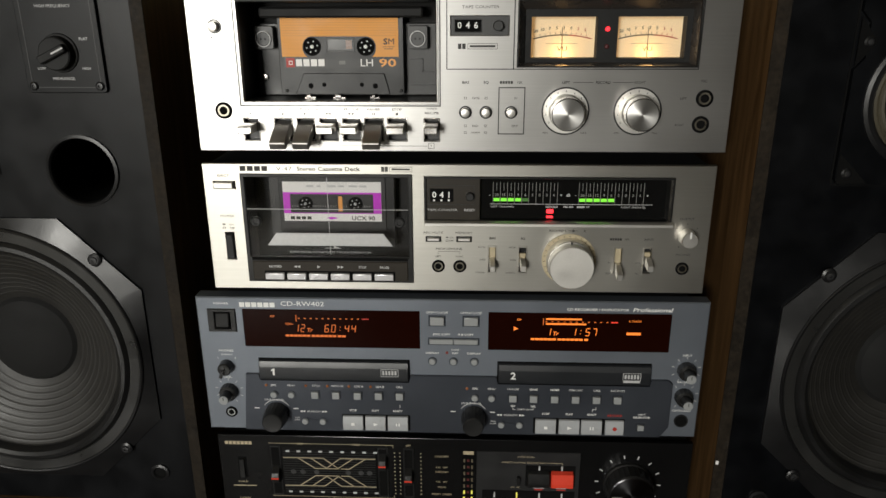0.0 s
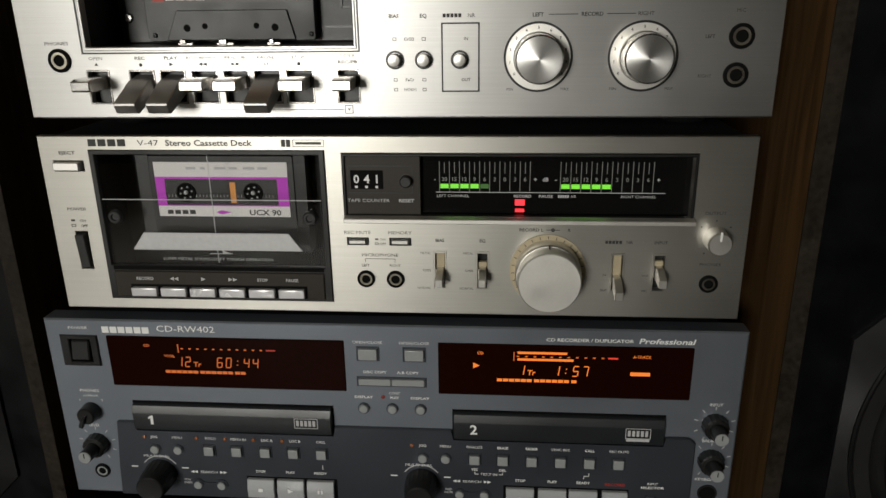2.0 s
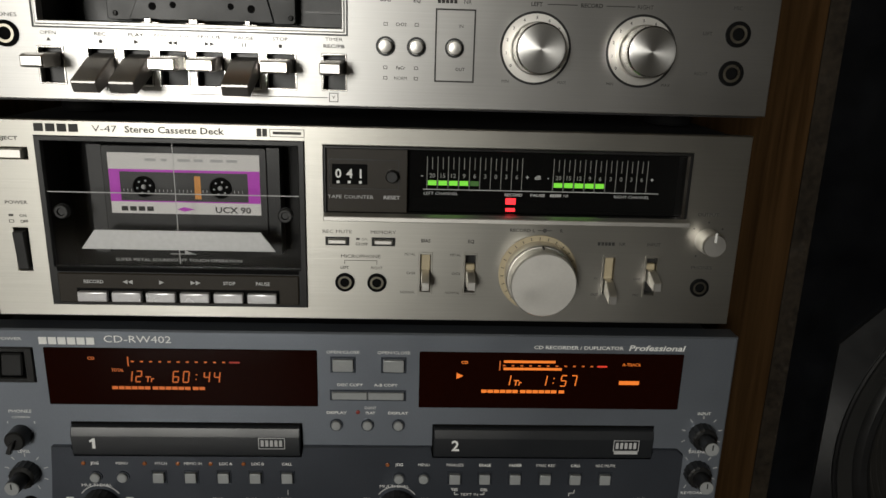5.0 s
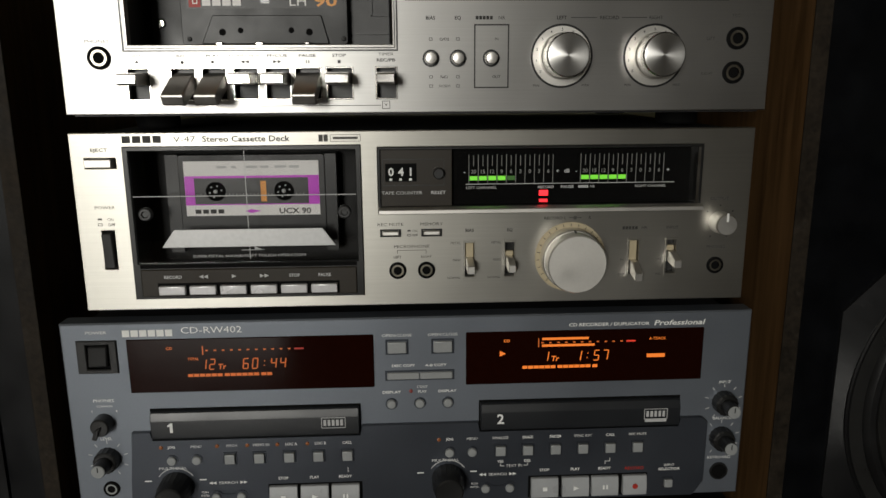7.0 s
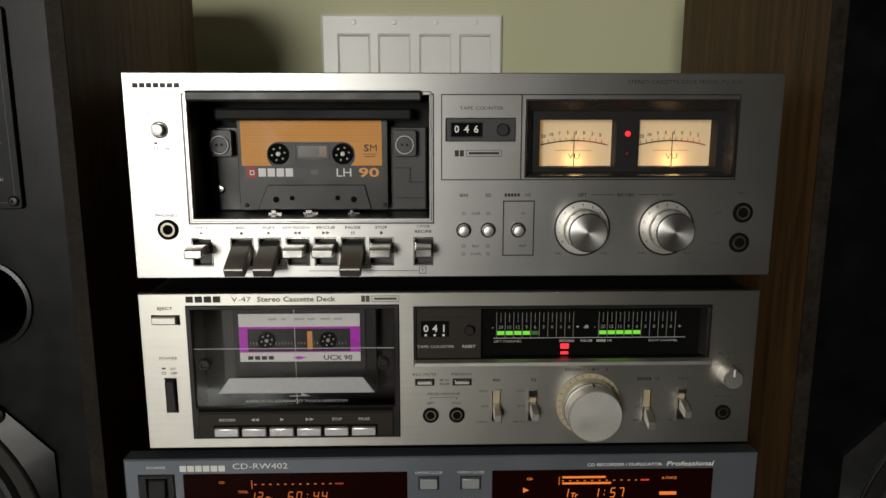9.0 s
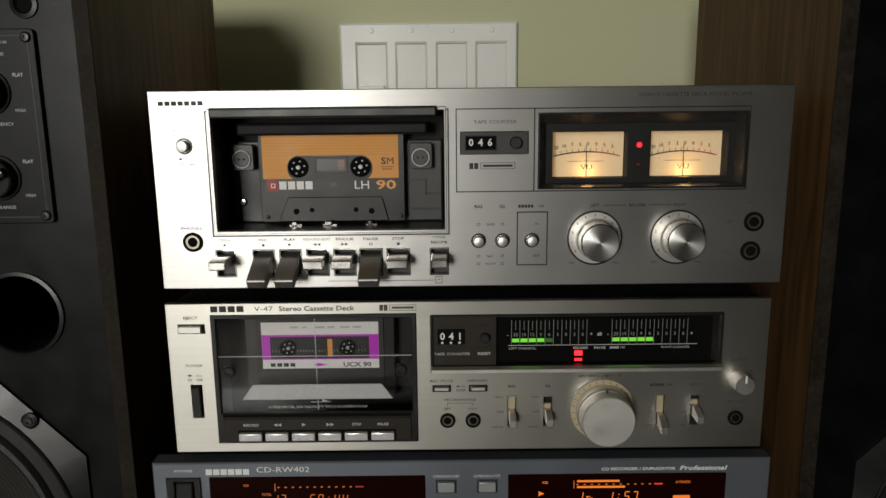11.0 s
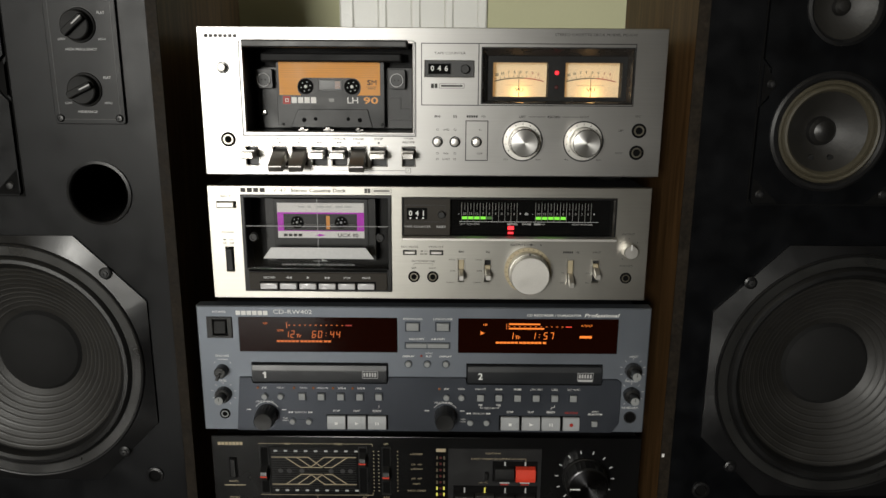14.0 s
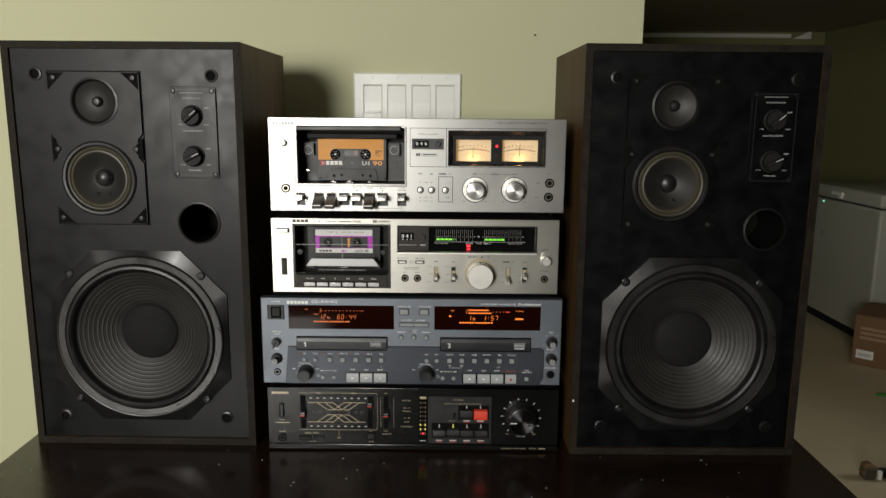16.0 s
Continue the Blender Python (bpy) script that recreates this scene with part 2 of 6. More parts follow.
M_LINO = surface("grey_beige_linoleum", (0.42, 0.39, 0.34), 0.5, 0, 0.09, 2.2, 90, 0.1)
M_TRIM = surface("white_trim_paint", (0.74, 0.73, 0.68), 0.45, 0, 0.04, 6, 200, 0.05)
M_ENAMEL = surface("white_enamel", (0.40, 0.40, 0.35), 0.35, 0, 0.04, 4, 250, 0.04)
M_CARD = surface("brown_cardboard", (0.19, 0.105, 0.052), 0.8, 0, 0.12, 9, 160, 0.1, (1, 1, 6))
M_RED_PLASTIC = surface("red_plastic", (0.75, 0.06, 0.03), 0.35, 0, 0.05, 60, 500, 0.02)
G_ORANGE = glow("orange_display_segment", (1.0, 0.22, 0.02), 1.3)
G_ORANGE_DIM = glow("dim_orange_display_segment", (1.0, 0.20, 0.02), 0.75)
G_RED = glow("red_lamp", (1.0, 0.02, 0.03), 2.6)
G_RED_DIM = glow("unlit_red_lamp", (1.0, 0.02, 0.02), 0.012, (0.05, 0.006, 0.006))
G_GREEN = glow("green_display_segment", (0.26, 1.0, 0.05), 0.95)
G_GREEN_DIM = glow("dim_green_display_segment", (0.22, 1.0, 0.04), 0.12)
G_YELLOW = glow("yellow_lamp", (0.9, 0.8, 0.12), 0.9)
GLASS_SMOKE = pane_glass("smoky_clear_plastic", (0.95, 0.95, 0.95))
GLASS_CLEAR = pane_glass("clear_pane", (0.95, 0.95, 0.93))


# ---- shapes (millimetres, y away from the viewer) ----
def thing(name, at, label, category, group="", kind=""):
    ob = new(name)
    ob.location = [v * 0.001 for v in at]
    ob.empty_display_size = 0.02
    return tagged(ob, label, category, group, kind)


def finish(name, bm, mat, shift=(0, 0, 0)):
    bmesh.ops.recalc_face_normals(bm, faces=bm.faces[:])
    me = bpy.data.meshes.new(name)
    bm.to_mesh(me)
    bm.free()
    me.transform(Matrix.Translation([-v for v in shift]) @ Matrix.Scale(0.001, 4))
    me.materials.append(mat)
    me.shade_smooth()
    me.set_sharp_from_angle(angle=radians(21))
    return me


def part(name, bm, mat, parent, label=""):
    top = parent
    while top.parent:
        top = top.parent
    ob = new(name, finish(name, bm, mat, top.location))
    ob.parent = parent
    return tagged(ob, label)


def single(name, bm, mat, label="", category="", kind="", group=""):
    return tagged(new(name, finish(name, bm, mat)), label, category, group, kind)


def join(*bms, weld=False):
    out = bms[0]
    for b in bms[1:]:
        me = bpy.data.meshes.new("tmp")
        b.to_mesh(me)
        b.free()
        out.from_mesh(me)
        bpy.data.meshes.remove(me)
    if weld:
        bmesh.ops.remove_doubles(out, verts=out.verts[:], dist=0.05)
    return out


def box(x0, x1, y0, y1, z0, z1, bev=0.0, seg=1):
    bm = bmesh.new()
    bmesh.ops.create_cube(bm, size=1, matrix=Matrix.LocRotScale(((x0 + x1) / 2, (y0 + y1) / 2, (z0 + z1) / 2), None, (abs(x1 - x0), abs(y1 - y0), abs(z1 - z0))))
    if bev:
        bmesh.ops.bevel(bm, geom=bm.edges[:], offset=bev, segments=seg, profile=0.5, affect="EDGES", clamp_overlap=True)
    return bm


def prism(points, a0, a1, axis="y", bev=0.0):
    """A polygon swept along an axis: points are (x, z) for y, (y, z) for x, (x, y) for z."""
    bm = bmesh.new()
    put = {"y": lambda p, a: (p[0], a, p[1]), "x": lambda p, a: (a, p[0], p[1]), "z": lambda p, a: (p[0], p[1], a)}[axis]
    f, b = [bm.verts.new(put(p, a0)) for p in points], [bm.verts.new(put(p, a1)) for p in points]
    n = len(points)
    bm.faces.new(f)
    bm.faces.new(b[::-1])
    for i in range(n):
        bm.faces.new((f[i], b[i], b[(i + 1) % n], f[(i + 1) % n]))
    if bev:
        bmesh.ops.bevel(bm, geom=bm.edges[:], offset=bev, segments=1, profile=0.5, affect="EDGES", clamp_overlap=True)
    return bm


def lathe(cx, cz, profile, seg=40, ripple=0.0, teeth=0):
    """Turns (radius, y) pairs round an axis that points at the viewer."""
    bm = bmesh.new()
    rings = []
    for r, y in profile:
        if r <= 0:
            rings.append([bm.verts.new((cx, y, cz))])
            continue
        ring = []
        for i in range(seg):
            a = 2 * math.pi * i / seg
            rr = r + (ripple * (1 if i % 2 else -1) if teeth and r > 2 else 0)
            ring.append(bm.verts.new((cx + rr * math.cos(a), y, cz + rr * math.sin(a))))
        rings.append(ring)
    for a, b in zip(rings, rings[1:]):
        for i in range(seg):
            j = (i + 1) % seg
            if len(a) == 1 and len(b) == 1:
                continue
            if len(a) == 1:
                bm.faces.new((a[0], b[i], b[j]))
            elif len(b) == 1:
                bm.faces.new((a[i], b[0], a[j]))
            else:
                bm.faces.new((a[i], b[i], b[j], a[j]))
    return bm


def disc(cx, cz, r, y0, y1, seg=28, bev=0.4):
    return lathe(cx, cz, [(0, y0), (r - bev, y0), (r, y0 + bev), (r, y1), (0, y1)], seg)


def ring(cx, cz, r0, r1, y0, y1, seg=32):
    return lathe(cx, cz, [(r0, y1), (r0, y0), (r1, y0), (r1, y1), (r0, y1)], seg)


def plate(x0, x1, z0, z1, y0, y1, holes, bev=0.0):
    """A slab with rectangular openings (x0, x1, z0, z1) right through it."""
    xs = sorted({x0, x1, *[v for h in holes for v in h[:2]]})
    zs = sorted({z0, z1, *[v for h in holes for v in h[2:]]})
    bm, vs = bmesh.new(), {}

    def v(i, k, y):
        if (i, k, y) not in vs:
            vs[i, k, y] = bm.verts.new((xs[i], y, zs[k]))
        return vs[i, k, y]

    def solid(i, k):
        if not (0 <= i < len(xs) - 1 and 0 <= k < len(zs) - 1):
            return False
        cx, cz = (xs[i] + xs[i + 1]) / 2, (zs[k] + zs[k + 1]) / 2
        return not any(h[0] < cx < h[1] and h[2] < cz < h[3] for h in holes)

    for i in range(len(xs) - 1):
        for k in range(len(zs) - 1):
            if not solid(i, k):
                continue
            for y in (y0, y1):
                bm.faces.new((v(i, k, y), v(i + 1, k, y), v(i + 1, k + 1, y), v(i, k + 1, y)))
            for di, dk, a, b in ((-1, 0, (i, k), (i, k + 1)), (1, 0, (i + 1, k), (i + 1, k + 1)), (0, -1, (i, k), (i + 1, k)), (0, 1, (i, k + 1), (i + 1, k + 1))):
                if not solid(i + di, k + dk):
                    bm.faces.new((v(*a, y0), v(*b, y0), v(*b, y1), v(*a, y1)))
    bmesh.ops.recalc_face_normals(bm, faces=bm.faces[:])
    if bev:
        sharp = [e for e in bm.edges if len(e.link_faces) == 2 and e.calc_face_angle() > 1.0 and max(w.co.y for w in e.verts) < (y0 + y1) / 2]
        bmesh.ops.bevel(bm, geom=sharp, offset=bev, segments=1, profile=0.5, affect="EDGES", clamp_overlap=True)
    return bm


def outline(x0, x1, z0, z1, t, y, depth=0.25):
    """A thin raised rectangle line."""
    return plate(x0 - t / 2, x1 + t / 2, z0 - t / 2, z1 + t / 2, y - depth, y, [(x0 + t / 2, x1 - t / 2, z0 + t / 2, z1 - t / 2)])


def rounded(x0, x1, z0, z1, r, n=4):
    pts = []
    for cx, cz, a0 in ((x1 - r, z1 - r, 0), (x0 + r, z1 - r, 90), (x0 + r, z0 + r, 180), (x1 - r, z0 + r, 270)):
        for i in range(n + 1):
            a = radians(a0 + 90 * i / n)
            pts.append((cx + r * math.cos(a), cz + r * math.sin(a)))
    return pts


def lettering(text, x, z, h, mat, parent, y=0.0, w=None, align="c", slant=0.0, name="lettering"):
    """Printed words: cap height h, centred at (x, z), or from x on with align l, up to x with r."""
    cu = bpy.data.curves.new("words", "FONT")
    cu.body, cu.size, cu.resolution_u, cu.shear, cu.offset = text, 1.0, 2, slant, 0.0 if set(text) & set("MNWVKH") else 0.022
    tmp = bpy.data.objects.new("words", cu)
    me = bpy.data.meshes.new_from_object(tmp)
    bpy.data.objects.remove(tmp)
    bpy.data.curves.remove(cu)
    bm = bmesh.new()
    bm.from_mesh(me)
    bpy.data.meshes.remove(me)
    lo, hi = min(v.co.x for v in bm.verts), max(v.co.x for v in bm.verts)
    s = h / 0.69
    sx = w / (hi - lo) if w else s
    off = {"c": -(lo + hi) / 2, "l": -lo, "r": -hi}[align]
    for v in bm.verts:
        v.co = ((v.co.x + off) * sx + x, y - 0.12, (v.co.y - 0.345) * s + z)
    ob = part(name, bm, mat, parent)
    return ob


def bars(x0, x1, z, h, n, mat, parent, y=0.0, gap=0.22, name="wordmark"):
    """A wordmark drawn as n plain upright blocks."""
    step = (x1 - x0) / n
    for i in range(n):
        part(name, box(x0 + i * step, x0 + (i + 1 - gap) * step, y - 0.2, y, z - h / 2, z + h / 2), mat, parent)


def bar(x0, x1, z0, z1, mat, parent, y=0.0, name="printed_bar", depth=0.2):
    return part(name, box(x0, x1, y - depth, y, z0, z1), mat, parent)


SEG = {"0": "abcdef", "1": "bc", "2": "abged", "3": "abgcd", "4": "fgbc", "5": "afgcd", "6": "afgedc", "7": "abc", "9": "abcdfg"}


def seven(text, x, z, h, w, pitch, mat, parent, y, slant=0.14, t=0.62, name="display_digits"):
    """Slanted seven-segment figures; a colon is two dots."""
    for i, ch in enumerate(text):
        px, out = x + i * pitch, []
        if ch == ":":
            for dz in (0.3, 0.7):
                out.append(box(px + w * 0.4, px + w * 0.4 + t, y - 0.2, y, h * dz - t / 2, h * dz + t / 2))
        for s in SEG.get(ch, ""):
            hz = {"a": h - t / 2, "g": h / 2, "d": t / 2}
            if s in hz:
                out.append(box(px + t * 0.7, px + w - t * 0.7, y - 0.2, y, hz[s] - t / 2, hz[s] + t / 2))
            else:
                lo, hi = (0.52 * h, h - 0.08 * h) if s in "bf" else (0.08 * h, 0.48 * h)
                cx = px + w - t / 2 if s in "bc" else px + t / 2
                out.append(box(cx - t / 2, cx + t / 2, y - 0.2, y, lo, hi))
        if out:
            bm = join(*out)
            for v in bm.verts:
                v.co.x += slant * v.co.z
                v.co.z += z - h / 2
            part(name, bm, mat, parent)


def jack(x, z, r, parent, rim=M_JACK, y=0.0, nut=M_HOLE):
    j = part("headphone_jack", lathe(x, z, [(r, y + 1), (r, y - 1.2), (r * 0.72, y - 1.6), (r * 0.70, y - 0.4)], 28), nut, parent)
    part("jack_sleeve", lathe(x, z, [(r * 0.70, y + 0.5), (r * 0.70, y - 1.3), (r * 0.5, y - 1.3), (r * 0.46, y + 0.5)], 28), rim, j)
    part("jack_hole", lathe(x, z, [(r * 0.49, y - 0.9), (r * 0.44, y - 0.2), (0, y - 0.2)], 24), M_HOLE, j)
    return j


def screw(x, z, r, y, parent, mat=M_BLACK, name="screw"):
    s = part(name, lathe(x, z, [(r, y + 0.5), (r, y - 0.6), (r * 0.7, y - 1.5), (r * 0.3, y - 1.6), (r * 0.25, y - 0.7), (0, y - 0.7)], 20), mat, parent)
    return s


# ---- the rooms ----
def mm(*v):
    return [a * 1000 for a in v]


def slab(name, x0, x1, y0, y1, z0, z1, mat, label, category):
    return single(name, box(*mm(x0, x1, y0, y1, z0, z1)), mat, label, category, "structure")


slab("floor_back", ROOM_WEST, ROOM_EAST, WALL_Y, ROOM_FAR, -0.1, 0, M_FLOOR, "worn beige smooth floor of the back room", "floor")
slab("floor_front", ROOM_WEST, ROOM_EAST, ROOM_SOUTH, WALL_Y, -0.1, 0, M_LINO, "worn grey-beige smooth floor round the table", "floor")
slab("ceiling_front", ROOM_WEST - 0.12, ROOM_EAST + 0.12, ROOM_SOUTH - 0.12, WALL_Y + 0.12, CEILING, CEILING + 0.1, M_CEIL, "dull off-white ceiling of the table room", "ceiling")
slab("ceiling_back", ROOM_WEST - 0.12, ROOM_EAST + 0.12, WALL_Y + 0.12, ROOM_FAR + 0.12, 1.98, CEILING + 0.1, M_CEIL, "dull off-white ceiling of the back room", "ceiling")
slab("wall_north", ROOM_WEST, WALL_END, WALL_Y, WALL_Y + 0.12, 0, CEILING, M_WALL, "pale yellow-green painted wall behind the table", "wall")
slab("wall_passage", WALL_END - 0.12, WALL_END - 0.002, WALL_Y + 0.12, ROOM_FAR, 0, CEILING, M_WALL, "pale green painted wall of the passage", "wall")
slab("wall_west", ROOM_WEST - 0.12, ROOM_WEST, ROOM_SOUTH, WALL_Y + 0.12, 0, CEILING, M_DULL, "unseen dark brown side wall", "wall")
single("wall_east", join(box(*mm(ROOM_EAST, ROOM_EAST + 0.12, ROOM_SOUTH, ROOM_FAR, 0, SIDE[2])), box(*mm(ROOM_EAST, ROOM_EAST + 0.12, ROOM_SOUTH, ROOM_FAR, SIDE[3], CEILING)),
       box(*mm(ROOM_EAST, ROOM_EAST + 0.12, ROOM_SOUTH, SIDE[0], SIDE[2], SIDE[3])), box(*mm(ROOM_EAST, ROOM_EAST + 0.12, SIDE[1], ROOM_FAR, SIDE[2], SIDE[3]))), M_OLIVE,
       "dim olive painted wall with a side window behind the freezer", "wall", "structure")
w2 = thing("window_2", mm(ROOM_EAST + 0.06, (SIDE[0] + SIDE[1]) / 2, SIDE[2]), "small white framed side window", "window", kind="structure")
sx0, sy0, sy1, sz0, sz1 = mm(ROOM_EAST, *SIDE)
part("window_frame", join(box(sx0 + 50, sx0 + 90, sy0, sy0 + 45, sz0, sz1), box(sx0 + 50, sx0 + 90, sy1 - 45, sy1, sz0, sz1), box(sx0 + 50, sx0 + 90, sy0 + 45, sy1 - 45, sz0, sz0 + 45), box(sx0 + 50, sx0 + 90, sy0 + 45, sy1 - 45, sz1 - 45, sz1)), M_TRIM, w2)
o = part("pane", box(sx0 + 68, sx0 + 72, sy0 + 45, sy1 - 45, sz0 + 45, sz1 - 45), GLASS_CLEAR, w2)
o.visible_shadow = False
# Added out of view: keeps window light off the floor at right.
slab("unseen_shade_wall", 1.00, 1.12, ROOM_SOUTH, -1.15, 0, CEILING, M_DULL, "unseen dark partition added to shade the room's right side", "wall")
slab("wall_far", WALL_END - 0.12, ROOM_EAST, ROOM_FAR, ROOM_FAR + 0.12, 0, CEILING, M_OLIVE, "olive far wall of the back room", "wall")
single("wall_south", plate(*mm(ROOM_WEST, ROOM_EAST), 0, CEILING * 1000, *mm(ROOM_SOUTH - 0.12, ROOM_SOUTH), [tuple(mm(*WINDOW))]), M_DULL,
       "unseen dark brown wall with a tall daylight window", "wall", "structure")
win = thing("window_1", mm((WINDOW[0] + WINDOW[1]) / 2, ROOM_SOUTH - 0.06, WINDOW[2]), "white framed window with bare panes", "window", kind="structure")
wx0, wx1, wz0, wz1 = mm(*WINDOW)
wy = ROOM_SOUTH * 1000
part("window_frame", plate(wx0, wx1, wz0, wz1, wy - 100, wy - 50, [(wx0 + 50, (wx0 + wx1) / 2 - 25, wz0 + 50, wz1 - 50), ((wx0 + wx1) / 2 + 25, wx1 - 50, wz0 + 50, wz1 - 50)]), M_TRIM, win)
part("window_sill", box(wx0 - 40, wx1 + 40, wy + 1, wy + 60, wz0 - 25, wz0 - 2, 4), M_TRIM, win)
for a, b in ((wx0 + 50, (wx0 + wx1) / 2 - 25), ((wx0 + wx1) / 2 + 25, wx1 - 50)):
    o = part("pane", box(a, b, wy - 78, wy - 74, wz0 + 50, wz1 - 50), GLASS_CLEAR, win)
    o.visible_shadow = False

# white boards along the top of the far wall
single("trim", join(box(415, 3040, 5572, 5598, 1925, 1962, 3), box(2180, 3040, 5566, 5571, 1928, 1959, 2)), M_TRIM, "white painted board along the top of the far wall", "trim", "structure")
single("ceiling_bracket", prism([(3045, 1915), (3200, 1915), (3200, 1976), (3172, 1976)], 5540, 5598), M_TRIM, "white angled bracket under the ceiling", "bracket", "structure")
single("nail", lathe(209, 1404, [(0, 394), (1.6, 394), (1.6, 395.5), (0.7, 396), (0.7, 402)], 12), M_BLACK, "small dark nail in the painted wall", "nail")

# chest freezer in the back room
fz = thing("chest_freezer", (2720, 3250, 0), "white enamelled chest freezer with a closed lid", "freezer")
part("body", box(2370, 3070, 2850, 3650, 60, 765, 14, 2), M_ENAMEL, fz)
part("plinth", box(2410, 3040, 2890, 3610, 0, 60), M_BLACK_MATT, fz)
part("lid", box(2362, 3075, 2842, 3658, 773, 850, 16, 3), M_ENAMEL, fz)
part("lid_seal", box(2380, 3060, 2860, 3640, 765, 773), M_GREY_PLASTIC, fz)
part("handle", join(box(2346, 2362, 3210, 3330, 800, 822, 4), box(2350, 2364, 3220, 3250, 784, 804, 3)), M_TRIM, fz)
part("indicator_lamp", box(2366, 2371, 3440, 3452, 742, 750), glow("green_indicator", (0.3, 1.0, 0.6), 1.0), fz)

# cardboard box beside the freezer
cb = thing("cardboard_box", (0, 0, 0), "brown cardboard box with a white sticker and loose flaps", "box")
part("carton", box(0, 420, 0, 330, 0, 262, 3), M_CARD, cb)
part("flap", prism([(0, 262), (6, 266), (165, 292), (168, 287)], 4, 416, "x"), M_CARD, cb)
part("flap", prism([(330, 262), (326, 266), (176, 285), (172, 279)], 4, 416, "x"), M_CARD, cb)
part("sticker", box(20, 100, -1.2, 0, 38, 82), M_WHITE_LABEL, cb)
part("sticker_print", box(30, 90, -2, -1.2, 50, 66), M_GREY_INK, cb)
for zz in (140, 165, 190):
    part("printed_bar", box(30, 380, -1, 0, zz, zz + 14), surface("faded_print", (0.36, 0.23, 0.14), 0.8), cb)
cb.matrix_basis = pose(2.148, 2.590, 0, 0, 0, -43)

# small tool lying on the floor
tl = thing("hand_tool", (1560, 1400, 0), "small worn wood and metal tool lying on the floor", "tool")
part("grip", box(1502, 1552, 1375, 1416, 0, 52, 9, 1), M_GASKET, tl)
part("grip_end", prism([(1500, 20), (1506, 58), (1528, 62), (1556, 44), (1556, 20)], 1380, 1412, "y", 4), M_CARD, tl)
part("blade", box(1548, 1562, 1368, 1380, 6, 40, 2), M_WHITE_PLASTIC, tl)
part("clamp", lathe(1590, 14, [(0, 1370), (13, 1370), (14, 1373), (14, 1425), (0, 1425)], 20), M_BLACK, tl)
part("bar", box(1555, 1720, 1390, 1402, 26, 40, 3), M_STEEL, tl)

tl.location = (1.575, 1.365, 0)

single("plastic_scrap", box(2027, 2079, 2134, 2150, 0, 9, 2), M_SCRAP, "small green plastic scrap on the beige floor", "scrap")

# wall switches, four in a row
sw = thing("light_switch", (-33, 394, 1218), "white four-gang rocker switch plate on the wall", "switch")
part("cover_plate", plate(-136, 70, 1218, 1331.5, 393, 399.8, [(cx - 16.8, cx + 16.8, 1241, 1308.5) for cx in (-99, -53, -6, 40)], 2.2), M_WHITE_PLASTIC, sw)
for i, cx in enumerate((-99, -53, -6, 40)):
    o = part("rocker", prism([(391.5, 1242), (395, 1275), (392.5, 1307.5), (399, 1307.5), (399, 1242)], cx - 16.5, cx + 16.5, "x", 0.6), M_WHITE_PLASTIC, sw)
    if i == 0:
        part("slider", box(cx - 14, cx + 14, 388.5, 393, 1256, 1261, 1.0), M_WHITE_PLASTIC, o)
    for zz in (1323, 1227):
        part("screw", lathe(cx, zz, [(0, 391.9), (2.6, 392.1), (3.3, 393.2), (3.3, 394)], 16), M_WHITE_PLASTIC, sw)

# the table
tb = thing("table", (-14, 80, 0), "dark espresso-stained wooden table with a glossy top", "table")
part("tabletop", box(-606, 605, -740, 386, 722, 750, 2.5, 1), M_TABLE, tb)
part("apron", box(-580, 580, -700, -680, 640, 722), M_TABLE, tb)
part("apron", box(-580, 580, 340, 360, 640, 722), M_TABLE, tb)
for lx in (-592, 531):
    for ly in (-724, 310):
        part("leg", prism([(lx, ly), (lx + 60, ly), (lx + 60, ly + 60), (lx, ly + 60)], 0, 722, "z", 3), M_TABLE, tb)
rnd = random.Random(4)
specks = []
for i in range(80):
    sx, sy, r = rnd.uniform(-560, 540), rnd.uniform(-420, -5), rnd.uniform(0.4, 1.3)
    if -225 < sx < 215 and sy > -8:
        sy -= 20
    specks.append(box(sx, sx + r * rnd.uniform(0.8, 3), sy, sy + r, 750, 750.6))
single("dust_specks", join(*specks), surface("pale_lint", (0.42, 0.41, 0.40), 0.9), "pale lint and dust specks on the tabletop", "dust", "stuff")


